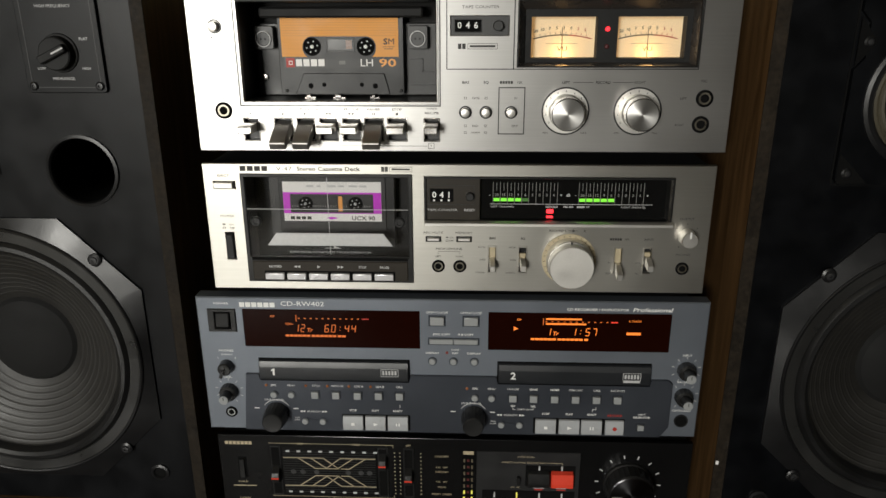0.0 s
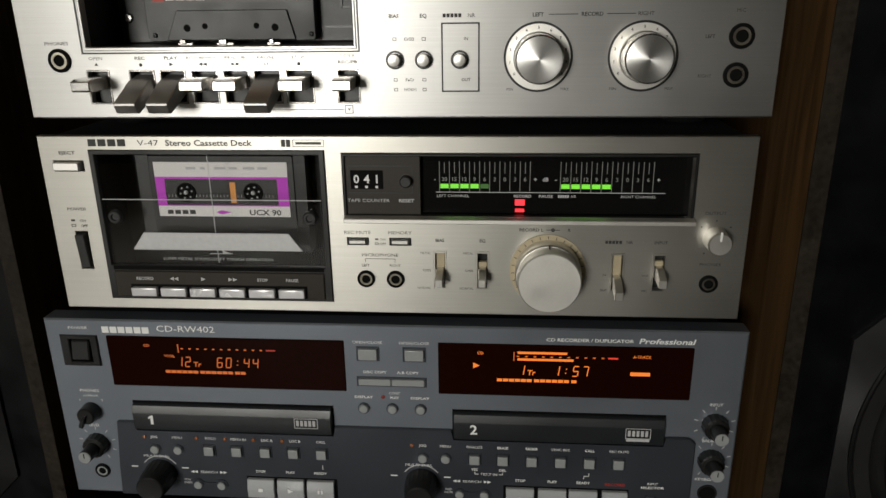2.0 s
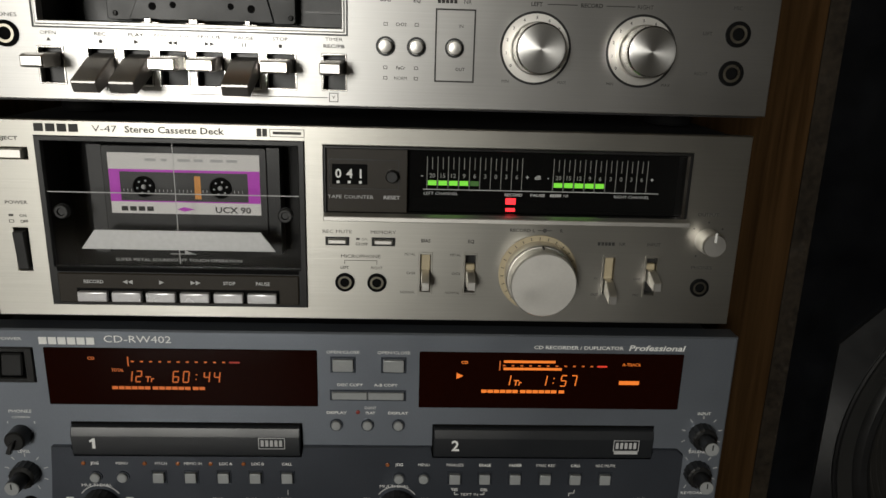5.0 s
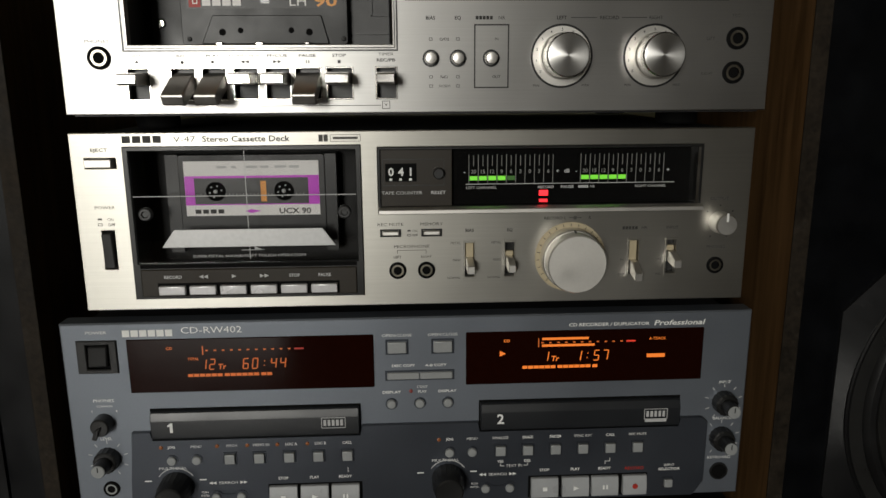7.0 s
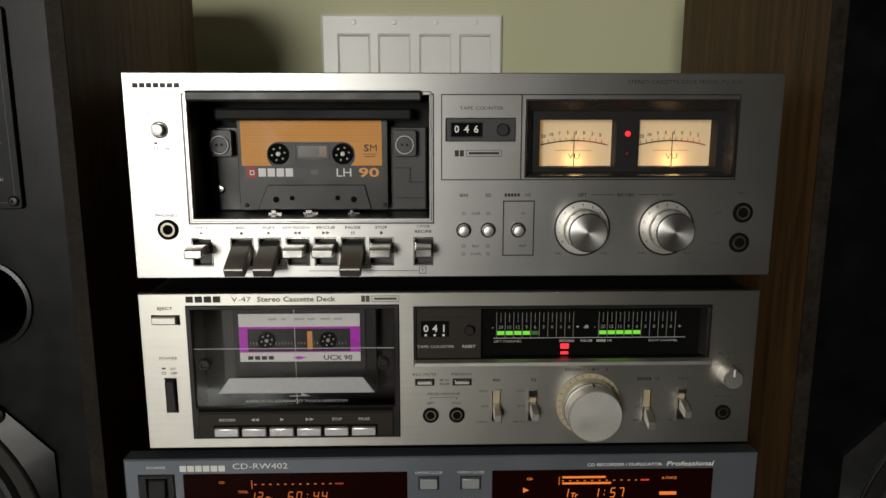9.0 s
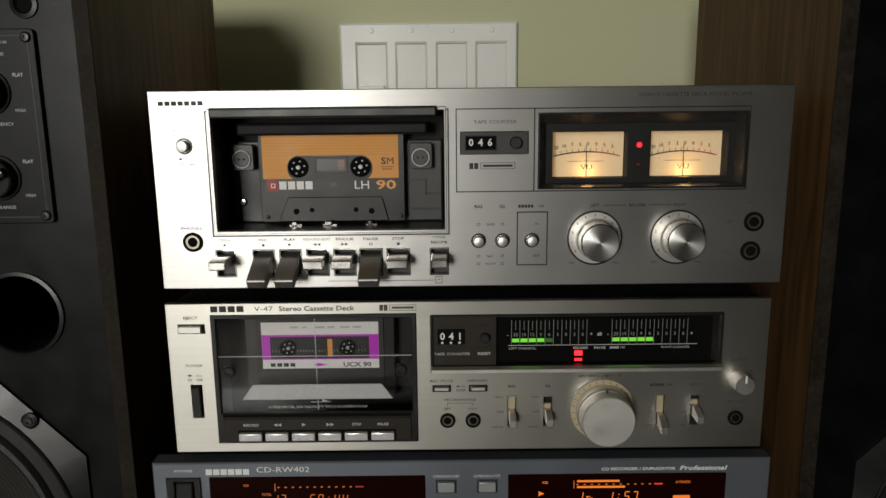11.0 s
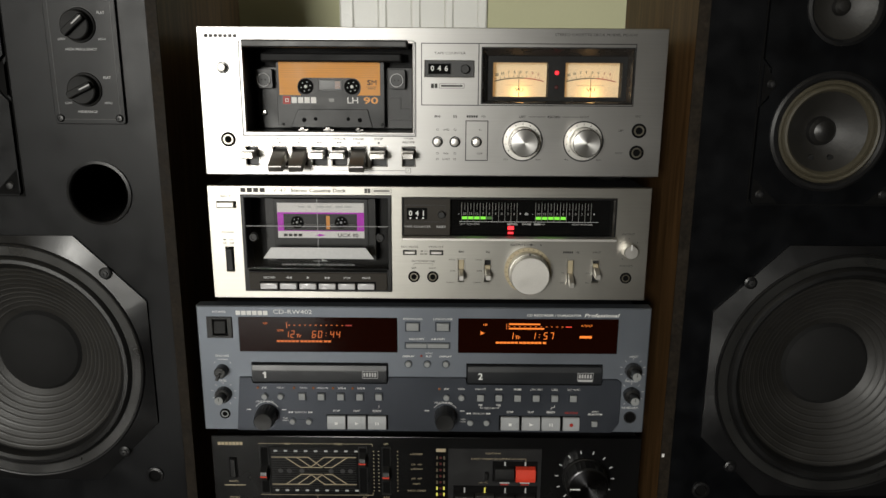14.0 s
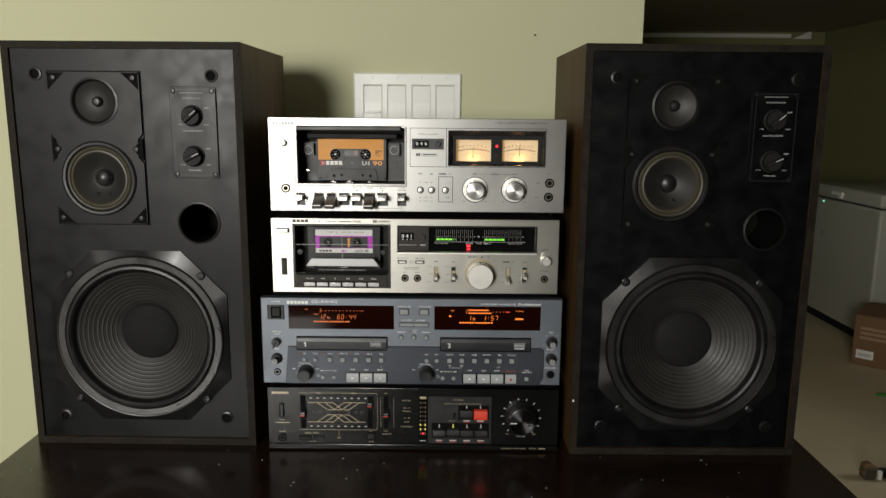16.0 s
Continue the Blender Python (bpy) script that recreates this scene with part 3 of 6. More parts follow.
# ---- loudspeakers ----
def pierced(points, cx, cz, r, y0, y1, seg=64, rise=0.0):
    """A slab with an outline that the hole's centre sees whole, and one round hole."""
    n = len(points)
    angles = [2 * math.pi * i / seg for i in range(seg)] + [math.atan2(z - cz, x - cx) % (2 * math.pi) for x, z in points]
    angles = sorted(set(round(a, 5) for a in angles))
    rim = []
    for a in angles:
        dx, dz, best = math.cos(a), math.sin(a), 1e9
        for i in range(n):
            (xa, za), (xb, zb) = points[i], points[(i + 1) % n]
            ex, ez = xb - xa, zb - za
            den = dx * ez - dz * ex
            if abs(den) < 1e-9:
                continue
            t = ((xa - cx) * ez - (za - cz) * ex) / den
            u = ((xa - cx) * dz - (za - cz) * dx) / den
            if t > 0 and -1e-4 <= u <= 1 + 1e-4:
                best = min(best, t)
        rim.append((cx + dx * best, cz + dz * best))
    bm = bmesh.new()
    loops = []
    for pts, up in ((rim, 0), ([(cx + r * math.cos(a), cz + r * math.sin(a)) for a in angles], rise)):
        loops.append([[bm.verts.new((x, y, z)) for x, z in pts] for y in (y0 - up, y1)])
    (of, ob_), (hf, hb) = loops
    m = len(angles)
    for i in range(m):
        j = (i + 1) % m
        for q in ((of[i], of[j], hf[j], hf[i]), (ob_[i], ob_[j], hb[j], hb[i]), (of[i], of[j], ob_[j], ob_[i]), (hf[i], hf[j], hb[j], hb[i])):
            bm.faces.new(q)
    return bm


def rect(x0, x1, z0, z1):
    return [(x0, z0), (x1, z0), (x1, z1), (x0, z1)]


def loudspeaker():
    """Three-way cabinet; origin at the foot of the front, centred."""
    sp = thing("loudspeaker", (0, 0, 0), "large three-way loudspeaker in walnut vinyl without its grille", "loudspeaker", "pair of loudspeakers")
    c = part("cabinet", plate(-169, 169, 0, 602, 0.6, 262, [(-158.5, 158.5, 11, 592)], 0), M_VINYL, sp, "walnut veneer cabinet")
    part("back_panel", box(-158.4, 158.4, 244, 260, 11.1, 591.9), M_HOLE, c)
    part("edge_band", plate(-169.2, 169.2, -0.2, 602.2, -0.6, 0.6, [(-158.5, 158.5, 11, 592)], 0.3), M_EDGE, sp, "scuffed dark edge band")
    part("baffle", join(pierced(rect(-158.4, 158.4, 11.1, 314), 2, 172, 121, 3, 20), pierced(rect(-158.4, 45, 314, 466), -42, 410, 49, 3, 20), pierced(rect(-158.4, 45, 466, 591.9), -41, 519, 31, 3, 20),
                        pierced(rect(45, 158.4, 314, 400), 98, 346, 28.5, 3, 20), box(45, 158.4, 3, 20, 400, 591.9), weld=True), M_BAFFLE, sp, "black painted front baffle")
    # woofer
    oct_ = [(-64, 304), (68, 304), (134, 238), (134, 106), (68, 40), (-64, 40), (-130, 106), (-130, 238)]
    w = part("woofer", pierced(oct_, 2, 172, 123.5, 0.4, 2.9, rise=4.6), M_DRIVER, sp, "large woofer in an octagonal frame")
    cx, cz = 2, 172
    part("woofer_rim", lathe(cx, cz, [(125.5, 2), (125.5, -4.6), (124.5, -5.6), (123, -5.2), (122.4, -4)], 80), M_DRIVER, w)
    part("gasket", lathe(cx, cz, [(122.8, -3), (122.4, -4.6), (113.5, -4.2), (112.6, -3)], 80), M_RUBBER, w)
    part("surround", lathe(cx, cz, [(113, -3), (112, -4.8), (109.5, -7), (106, -7.4), (103, -5.5), (101, -2), (100, 1.5), (98.5, 3)], 80), M_SURROUND, w)
    prof = []
    ridges = [96 - 5.6 * i for i in range(9)]
    for i in range(0, 113):
        r = 99 - i * 0.5
        y = 2.5 + 31 * ((99 - r) / 56) ** 0.92
        y -= sum(0.4 * max(0.0, 1 - abs(r - q) / 0.9) for q in ridges)
        prof.append((r, y))
    part("cone", lathe(cx, cz, prof, 80), M_CONE, w)
    part("dust_cap", lathe(cx, cz, [(44.5, 33), (41, 29.5), (33, 26), (21, 23.6), (9, 22.6), (0, 22.4)], 48), M_CAP, w)
    part("well", lathe(cx, cz, [(124, 2.9), (124, 60), (0, 60)], 40), M_HOLE, w)
    for sx, sz in ((-98, 268), (97, 267), (-98, 74), (97, 74)):
        s = screw(sx, sz, 6.2, -1.6, w, M_DRIVER)
        part("screw_head", lathe(sx, sz, [(3.4, -2.2), (3.0, -4.2), (1.2, -4.4), (1.0, -3.6), (0, -3.6)], 14), M_STEEL, s)
    # mid and tweeter on one plate
    part("plate_gap", outline(-108, 25, 343, 561, 1.6, 3, 0.5), M_HOLE, sp)
    m = part("driver_plate", join(pierced([(-100, 464)] + [(17, 464)] + [(17, 466), (24, 474), (24, 556), (22, 560), (-103, 560), (-107, 556), (-107, 474), (-100, 466)], -41, 519, 31.5, -1.2, 2.9),
                                  pierced([(-104, 344), (22, 344), (24, 347), (24, 432), (17, 440), (17, 464), (-100, 464), (-100, 440), (-107, 432), (-107, 348)], -42, 410, 50, -1.2, 2.9)), M_BAFFLE, sp, "black plate that carries the two upper drivers")
    t = part("tweeter", lathe(-41, 519, [(34, 0.4), (34, -2.4), (31, -3), (29.5, -1), (20, 7), (10, 11), (0, 12)], 48), M_DRIVER, m, "small cone tweeter")
    part("tweeter_cone", lathe(-41, 519, [(29, -0.4), (20, 5.6), (9, 9.5), (0, 10)], 40), M_CONE, t)
    part("tweeter_cap", lathe(-41, 519, [(8, 9.2), (7, 5), (4.5, 2.8), (0, 2)], 28), M_CAPGLOSS, t)
    d = part("midrange", lathe(-42, 410, [(54, 0.4), (54, -2.8), (51.5, -4.2), (48.5, -4.0), (46.4, -2.4), (46.0, 0)], 56), M_DRIVER, m, "midrange driver with a brownish surround")
    part("gasket", lathe(-42, 410, [(46.2, -1.8), (44.6, -3.2), (42.8, -2.6), (41.8, -0.6), (40.4, -2.0), (38.4, -2.4), (36.8, -0.8), (36, 0.8)], 56), M_GASKET, d)
    part("midrange_cone", lathe(-42, 410, [(36.4, 0.6), (33, 3.2), (26, 8.5), (19, 13), (12, 16.5), (0, 18)], 56), M_CONE, d)
    part("midrange_cap", lathe(-42, 410, [(13.5, 15.5), (12.5, 10.5), (9.5, 6.8), (4.6, 4.6), (0, 4.2)], 32), M_CAPGLOSS, d)
    for lx in (-9, 9):
        part("lead_joint", lathe(-42 + lx, 386, [(0, 7.2), (2.8, 7.6), (3, 10), (3, 14)], 12), M_CAP, d)
    for tx, tz, ux, uz in ((-106, 559, 1, -1), (23, 559, -1, -1), (-106, 345, 1, 1), (23, 345, -1, 1)):
        part("corner_recess", prism([(tx, tz), (tx + 24 * ux, tz), (tx, tz + 24 * uz)], -1.4, -1.1), M_HOLE, m)
    for notch in ([(-107, 470), (-93, 452), (-107, 434)], [(24, 470), (10, 452), (24, 434)]):
        part("notch", prism(notch, -1.4, -1.1), M_HOLE, m)
    for sx, sz in ((-98, 552), (15, 552), (-99, 353), (15, 353), (-99, 452), (14, 452)):
        s = screw(sx, sz, 4.2, -1.2, m, M_DRIVER)
        part("screw_head", lathe(sx, sz, [(2.4, -1.8), (2.0, -3.0), (0, -3.3)], 12), M_STEEL, s)
    # level controls
    cp = part("control_plate", prism(rounded(65.5, 131.5, 411.5, 540.5, 3), -0.4, 2.9, "y", 0.6), M_BAFFLE, sp, "black level control plate with two knobs")
    part("plate_border", outline(70, 127, 416, 536, 0.5, -0.4), M_GREY_PLASTIC, cp)
    for kz, turn in ((500, 40), (443, 25)):
        k = part("knob", lathe(97, kz, [(15.5, -0.4), (15, -2), (13.5, -2.4), (13, -9), (12, -10), (0, -10)], 36), M_BLACK_MATT, cp)
        a = radians(turn)
        grip = [(97 + u * math.cos(a) - v * math.sin(a), kz + u * math.sin(a) + v * math.cos(a)) for u, v in ((-12, -3.2), (12, -3.2), (12, 3.2), (-12, 3.2))]
        part("knob_grip", prism(grip, -15, -9.8, "y", 0.8), M_BLACK_MATT, k)
        tip = [(97 + u * math.cos(a) - v * math.sin(a), kz + u * math.sin(a) + v * math.cos(a)) for u, v in ((1, -0.6), (12, -0.6), (12, 0.6), (1, 0.6))]
        part("pointer", prism(tip, -15.3, -14.9, "y"), M_GREY_INK, k)
        lettering("FLAT", 118, kz + 11, 2.2, M_GREY_INK, cp, -0.4)
        lettering("LOW", 80, kz - 12, 2.0, M_GREY_INK, cp, -0.4)
        lettering("HIGH", 117, kz - 12, 2.0, M_GREY_INK, cp, -0.4)
    lettering("HIGH FREQUENCY", 97, 479, 2.2, M_GREY_INK, cp, -0.4, 29)
    lettering("MIDRANGE", 97, 423, 2.2, M_GREY_INK, cp, -0.4, 18)
    bars(81, 114, 532, 1.7, 9, M_DIM_INK, cp, -0.4)
    bars(84, 111, 524.5, 2.2, 7, M_DIM_INK, cp, -0.4)
    for sx, sz in ((71, 535), (126, 535), (71, 417), (126, 417)):
        screw(sx, sz, 3.6, -0.4, cp, M_DRIVER)
    # bass port and grille sockets
    p = part("bass_port", lathe(98, 346, [(31, 3), (31, 0.8), (28.5, 0.2), (27.5, 2), (27, 80)], 48), M_DRIVER, sp, "round bass reflex port")
    part("port_tube_end", lathe(98, 346, [(27.2, 6), (26.9, 90), (0, 90)], 32), M_HOLE, p)
    for sx, sz in ((-124, 557), (126, 556), (-124, 45), (125, 45)):
        h = part("grille_socket", lathe(sx, sz, [(9.3, 3), (9, 1.2), (6.5, 0.6), (5.8, 2)], 24), M_DRIVER, sp)
        part("socket_hole", lathe(sx, sz, [(6.2, 1.2), (5, 2.6), (0, 2.6)], 20), M_HOLE, h)
    return sp


sp_a = loudspeaker()
sp_a.matrix_basis = pose(-0.4158, 0.0146, 0.7503, 0, 0, -0.66)
sp_b = copy_thing(sp_a, pose(0.4021, -0.0057, 0.7503, 0, 0, 0.47))
part("paint_chip", box(234.0, 236.6, -6.7, -6.25, 834.2, 838.0, 0.15), M_WHITE_LABEL, sp_b, "pale chip on the edge")


# ---- upper cassette deck ----
def lever(x0, x1, down, parent):
    """A piano key that stands out of its slot; a pressed one slopes down."""
    pts = [(6, 1141.5), (-5, 1139.2), (-25, 1129.6), (-25.6, 1128.4), (-23.2, 1123.6), (-20.6, 1123.0), (6, 1132.5)] if down else [(6, 1141.5), (-17, 1141.2), (-21, 1140.2), (-21.2, 1135), (-20, 1134.4), (6, 1134)]
    # Pressed keys get a dimmer chrome, for the dark their slope mirrors.
    k = part("piano_key", prism(pts, x0 + 0.8, x1 - 0.8, "x", 0.5), M_KEY_DIM if down else M_CHROME, parent)
    return k


A0, A1, AB, AT = -208.7, 211.3, 1117.5, 1249.5
da = thing("cassette_deck", (0, 0, 1107), "silver cassette deck with an open tape well and two lit meters", "cassette deck", "stacked hi-fi units")
slots = [(-171, -158.5), (-146, -132), (-128, -114), (-110, -95.5), (-91.5, -77), (-74, -59), (-55.5, -40.5), (-26.5, -14.5)]
SZ0, SZ1 = 1126, 1144
fa = part("faceplate", plate(A0, A1, AB, AT, 0, 5, [(-169, -16.5, 1157, 1236), (46, 181.5, 1184, 1232.5), (-5.5, 38.5, 1207, 1221)] + [(a, b, SZ0, SZ1) for a, b in slots], 0.6), M_ALU, da, "brushed aluminium faceplate")
part("case", plate(A0 + 3, A1 - 3, AB - 1, AT - 3, 5, 262, [(-185, 195, 1121, 1240)]), M_STEEL, da, "black steel case")
part("case_back", box(A0 + 4, A1 - 4, 255, 261, AB, AT - 4), M_STEEL, da)
for fx in (-175, 178):
    for fy in (60, 230):
        part("foot", lathe(0, 0, [(0, -4.6), (13, -4.6), (14, -3), (14, 4.6), (0, 4.6)], 20), M_HOLE, da).matrix_basis = pose(fx * 0.001, fy * 0.001, 0.0046, 90) @ Matrix.Translation((0, 0, 1.107))
# tape well
w = part("tape_well", box(-172, -13, 46, 49, 1150, 1243), M_BLACK_MATT, da, "black tape well")
part("well_side", box(-172, -169.1, 4, 46, 1150, 1243), M_BLACK, w)
part("well_side", box(-16.4, -13, 4, 46, 1150, 1243), M_BLACK, w)
part("well_floor", box(-169, -16.5, 4, 46, 1150, 1156.8), M_BLACK, w)
part("well_roof", box(-169, -16.5, 4, 46, 1236.2, 1243), M_BLACK, w)
part("well_border", outline(-172, -13.8, 1153.8, 1236.2, 0.9, 0, 0.4), M_BLACK, fa)
part("well_bevel", plate(-170.8, -15, 1155, 1238, -0.8, 2, [(-168.8, -16.7, 1157.2, 1235.5)], 0.5), M_ALU, w)
part("holder_plate", box(-167, -18, 38, 46, 1157, 1215, 1), M_GREY_PLASTIC, w)
part("holder_bar", box(-158, -28, 20, 40, 1219.5, 1227.5, 1.5), M_BLACK_MATT, w)
lid = part("raised_lid", box(-168.5, -21, -5, 30, 1231.5, 1238.5, 1.2, 2), M_BLACK, da, "raised smoky door of the tape well")
part("lid_edge", box(-167.5, -22, -6, -4.6, 1232.5, 1237.2, 0.4), M_GREY_PLASTIC, lid)
for cx in (-158, -33):
    b = part("holder_bracket", prism(rounded(cx - 8, cx + 8, 1195, 1213, 2), 30, 38.5, "y", 0.6), M_GREY_PLASTIC, w)
    part("bracket_boss", lathe(cx, 1203, [(0, 28.4), (5, 28.4), (5.6, 29), (5.6, 31)], 24), M_GREY_PLASTIC, b)
    part("boss_rim", ring(cx, 1203, 5.5, 6.3, 28.2, 30), M_GREY_INK, b)
    for dx in (-1.8, 1.8):
        part("boss_hole", lathe(cx + dx, 1203, [(0.8, 28.6), (0.8, 28.2), (0, 28.2)], 10), M_HOLE, b)
screw(-161, 1172, 3, 38, w, M_CHROME)
part("cable_channel", join(box(-40, -30, 36.6, 38, 1186, 1187.2), box(-30.6, -29.4, 36.6, 38, 1176, 1187), box(-30, -19, 36.6, 38, 1176, 1177.2), box(-40, -19, 36.6, 38, 1165, 1166.2)), M_BLACK, w)
for hx, hw in ((-121, 10), (-97, 11), (-68, 9)):
    hd = part("tape_head", join(box(hx - hw / 2, hx + hw / 2, 22, 28.4, 1152, 1158.5, 0.8), box(hx - hw / 2 + 2, hx + hw / 2 - 4, 21, 24, 1157, 1160, 0.5)), M_DARKCHROME, w)
part("head_bridge", box(-146, -40, 24, 38, 1151, 1156.5, 0.6), M_GREY_PLASTIC, w)
# keys
for i, (a, b) in enumerate(slots):
    part("key_slot", plate(a - 0.6, b + 0.6, SZ0 - 0.6, SZ1 + 0.6, -0.5, 0.2, [(a + 0.4, b - 0.4, SZ0 + 0.4, SZ1 - 0.4)], 0.2), M_CHROME, fa)
    part("slot_bottom", box(a - 1, b + 1, 7, 8, SZ0 - 1, SZ1 + 1), M_GREY_PLASTIC if i in (0, 3, 4, 6, 7) else M_BLACK, fa)
    lever(a, b, i in (1, 2, 5), da)
for cx, words in ((-165, "OPEN"), (-139, "REC"), (-121, "PLAY"), (-103, "REW/REVIEW"), (-84, "FF/CUE"), (-66.5, "PAUSE"), (-48, "STOP")):
    lettering(words, cx, 1151, 1.7, M_INK, fa, w=min(18, 2.0 * len(words)))
    if words == "OPEN":
        part("mark", prism([(cx - 1.2, 1147), (cx + 1.2, 1147), (cx, 1148.6)], -0.2, 0), M_INK, fa)
    elif words == "REC":
        part("mark", disc(cx, 1147.3, 1.0, -0.2, 0, 12, 0.1), M_INK, fa)
    elif words == "PAUSE":
        part("mark", join(box(cx - 1, cx - 0.4, -0.2, 0, 1146.4, 1148.4), box(cx + 0.4, cx + 1, -0.2, 0, 1146.4, 1148.4)), M_INK, fa)
    elif words == "STOP":
        part("mark", box(cx - 0.9, cx + 0.9, -0.2, 0, 1146.5, 1148.3), M_INK, fa)
    else:
        s = -1 if words[0] == "R" else 1
        tri = [[(cx + s * o - s * 1.2, 1146.4), (cx + s * o - s * 1.2, 1148.6), (cx + s * o + s * 1.2, 1147.5)] for o in ((-1.3, 1.3) if "/" in words else (0,))]
        for t in tri:
            part("arrow_mark", prism(t, -0.2, 0), M_INK, fa)
lettering("TIMER", -20.5, 1151.6, 1.7, M_INK, fa, w=9)
lettering("REC/PB", -20.5, 1148.2, 1.7, M_INK, fa, w=11)
part("rule", join(box(-96, -24, -0.15, 0, 1121.8, 1122.2), box(-67, -66.6, -0.15, 0, 1122, 1124)), M_INK_PALE, fa)
part("timer_mark", outline(-23.2, -18.8, 1120, 1124.4, 0.4, 0), M_INK_PALE, fa)
part("timer_mark", prism([(-22, 1123.4), (-21, 1121.4), (-20, 1123.4), (-21, 1122.4)], -0.2, 0), M_INK_PALE, fa)
bars(-202, -172, 1241.5, 2.9, 7, M_INK, fa)
lettering("STEREO CASSETTE DECK MODEL PC-X10", 183, 1244, 2.3, M_INK, fa, w=73, align="r")
lettering("POWER", -187, 1224, 1.9, M_INK_PALE, fa, w=13)
lettering("ON", -184, 1205.5, 1.6, M_INK_PALE, fa)
lettering("OFF", -183.5, 1202, 1.6, M_INK_PALE, fa)
part("mark", join(box(-191, -189, -0.15, 0, 1205, 1206.2), outline(-191, -189, 1201.5, 1203, 0.3, 0)), M_INK_PALE, fa)


def push_button(x, z, r, parent, name="push_button"):
    b = part(name, lathe(x, z, [(r, 0.5), (r, -0.9), (r * 0.78, -0.9), (r * 0.76, 0.5)], 28), M_BLACK, parent)
    part("button_cap", lathe(x, z, [(r * 0.70, 0.5), (r * 0.70, -5.0), (r * 0.62, -5.9), (r * 0.3, -6.2), (0, -6.3)], 28), M_SATIN, b)
    return b


push_button(-187, 1214, 5.4, da, "power_button")
lettering("PHONES", -186.5, 1159.3, 1.9, M_INK, fa, w=14)
jack(-186, 1150, 6.6, da)
# counter and meters
part("panel_border", join(outline(-8.5, 183, 1182, 1236, 0.7, 0), box(42.3, 43.1, -0.25, 0, 1182, 1236)), M_BLACK, fa)
lettering("TAPE COUNTER", 17, 1227.6, 2.1, M_INK, fa, w=28)
tc = part("tape_counter", join(box(-5.4, 38.4, 1.5, 5, 1207.1, 1220.9), box(-3, 18, 0.8, 1.6, 1209, 1219, 0.3)), M_GREY_PLASTIC, da, "tape counter with three white figures")
part("counter_drum", box(-2.4, 17.4, 0.3, 0.9, 1209.6, 1218.4), M_HOLE, tc)
for i, d in enumerate("046"):
    lettering(d, 1.2 + i * 6.2, 1214.4, 4.4, M_WHITE_INK, tc, 0.3, name="figure")
part("reset_button", lathe(30.5, 1214, [(4, 1.5), (4, -2.5), (3.4, -3), (0, -3)], 24), M_BLACK, tc)
part("noise_reduction_mark", join(box(0, 2.6, -0.2, 0, 1197, 1201), box(3.2, 5.8, -0.2, 0, 1197, 1201)), M_INK, fa)
part("noise_reduction_mark", join(outline(7.5, 30, 1197, 1201, 0.3, 0), box(9, 28.5, -0.2, 0, 1198.3, 1199.8)), M_INK, fa)
mb = part("meter_bezel", plate(45, 182.4, 1183.2, 1233.2, -1.2, 3, [(46.4, 181.0, 1184.4, 1231.8)], 0.4), M_BLACK, da, "black bezel round two lit level meters")
part("bezel_slope", join(prism([(-1, 1232), (15, 1224), (15, 1226), (-1, 1233)], 46, 181.5, "x"), prism([(-1, 1184), (15, 1186.5), (15, 1185), (-1, 1183.4)], 46, 181.5, "x"),
                         prism([(46, -1), (53, 15), (51, 15), (45.4, -1)], 1184, 1232, "z"), prism([(181.5, -1), (178, 15), (180, 15), (182, -1)], 1184, 1232, "z")), M_BEZEL, mb)
part("meter_housing", plate(52, 179, 1185, 1226, 12, 25, [(56.5, 107, 1189, 1220), (122.5, 174.5, 1189, 1220)]), M_BLACK_MATT, mb)
for i, (a, b, red) in enumerate(((56.5, 107, 0), (122.5, 174.5, 0))):
    c = (a + b) / 2
    f = part("meter_face", box(a - 1, b + 1, 24, 26, 1188, 1221), M_METER, mb, "cream meter card lit warm from below")
    for s0, s1, mt in ((-15, 3, M_INK), (3, 15, M_RED_INK)):
        arc = [[(c + r * math.sin(radians(s0 + (s1 - s0) * k / 12)), 1118 + r * math.cos(radians(s0 + (s1 - s0) * k / 12))) for k in range(13)] for r in (87.6, 88.4)]
        part("meter_arc", prism(arc[0] + arc[1][::-1], 23.7, 24), mt, f)
    for k in range(11):
        q = radians(-14 + 2.6 * k)
        u, v = math.sin(q), math.cos(q)
        t = [(c + r * u - w_ * v, 1118 + r * v + w_ * u) for r, w_ in ((88.4, 0.16), (90.4, 0.16), (90.4, -0.16), (88.4, -0.16))]
        part("meter_tick", prism(t, 23.7, 24), M_INK if k < 8 else M_RED_INK, f)
    for k, d in enumerate(("20", "10", "7", "5", "3", "0", "3", "5")):
        q = radians(-13 + 3.4 * k)
        lettering(d, c + 93.4 * math.sin(q), 1118 + 93.4 * math.cos(q), 2.2, M_INK_PALE if k < 6 else M_RED_INK, f, 24, name="scale_figure")
    part("meter_arc", box(c - 13, c + 12, 23.7, 24, 1199.4, 1199.65), M_INK_PALE, f)
    lettering("VU", c, 1195.5, 3.6, M_INK, f, 24, 8)
    part("needle", prism([(c - 0.7, 1189), (c - 0.7, 1212), (c - 0.4, 1212), (c, 1189)], 22, 22.3), M_BLACK, f)
    g = part("meter_glass", box(a, b, 14, 15, 1189, 1220), GLASS_CLEAR, mb)
    g.visible_shadow = False
    lamp = bpy.data.lights.new("meter_lamp", "POINT")
    lamp.energy, lamp.color, lamp.shadow_soft_size = 0.010, (1.0, 0.54, 0.18), 0.004
    lo = new("meter_lamp", lamp)
    lo.location = (c * 0.001, 0.0185, 1.1925)
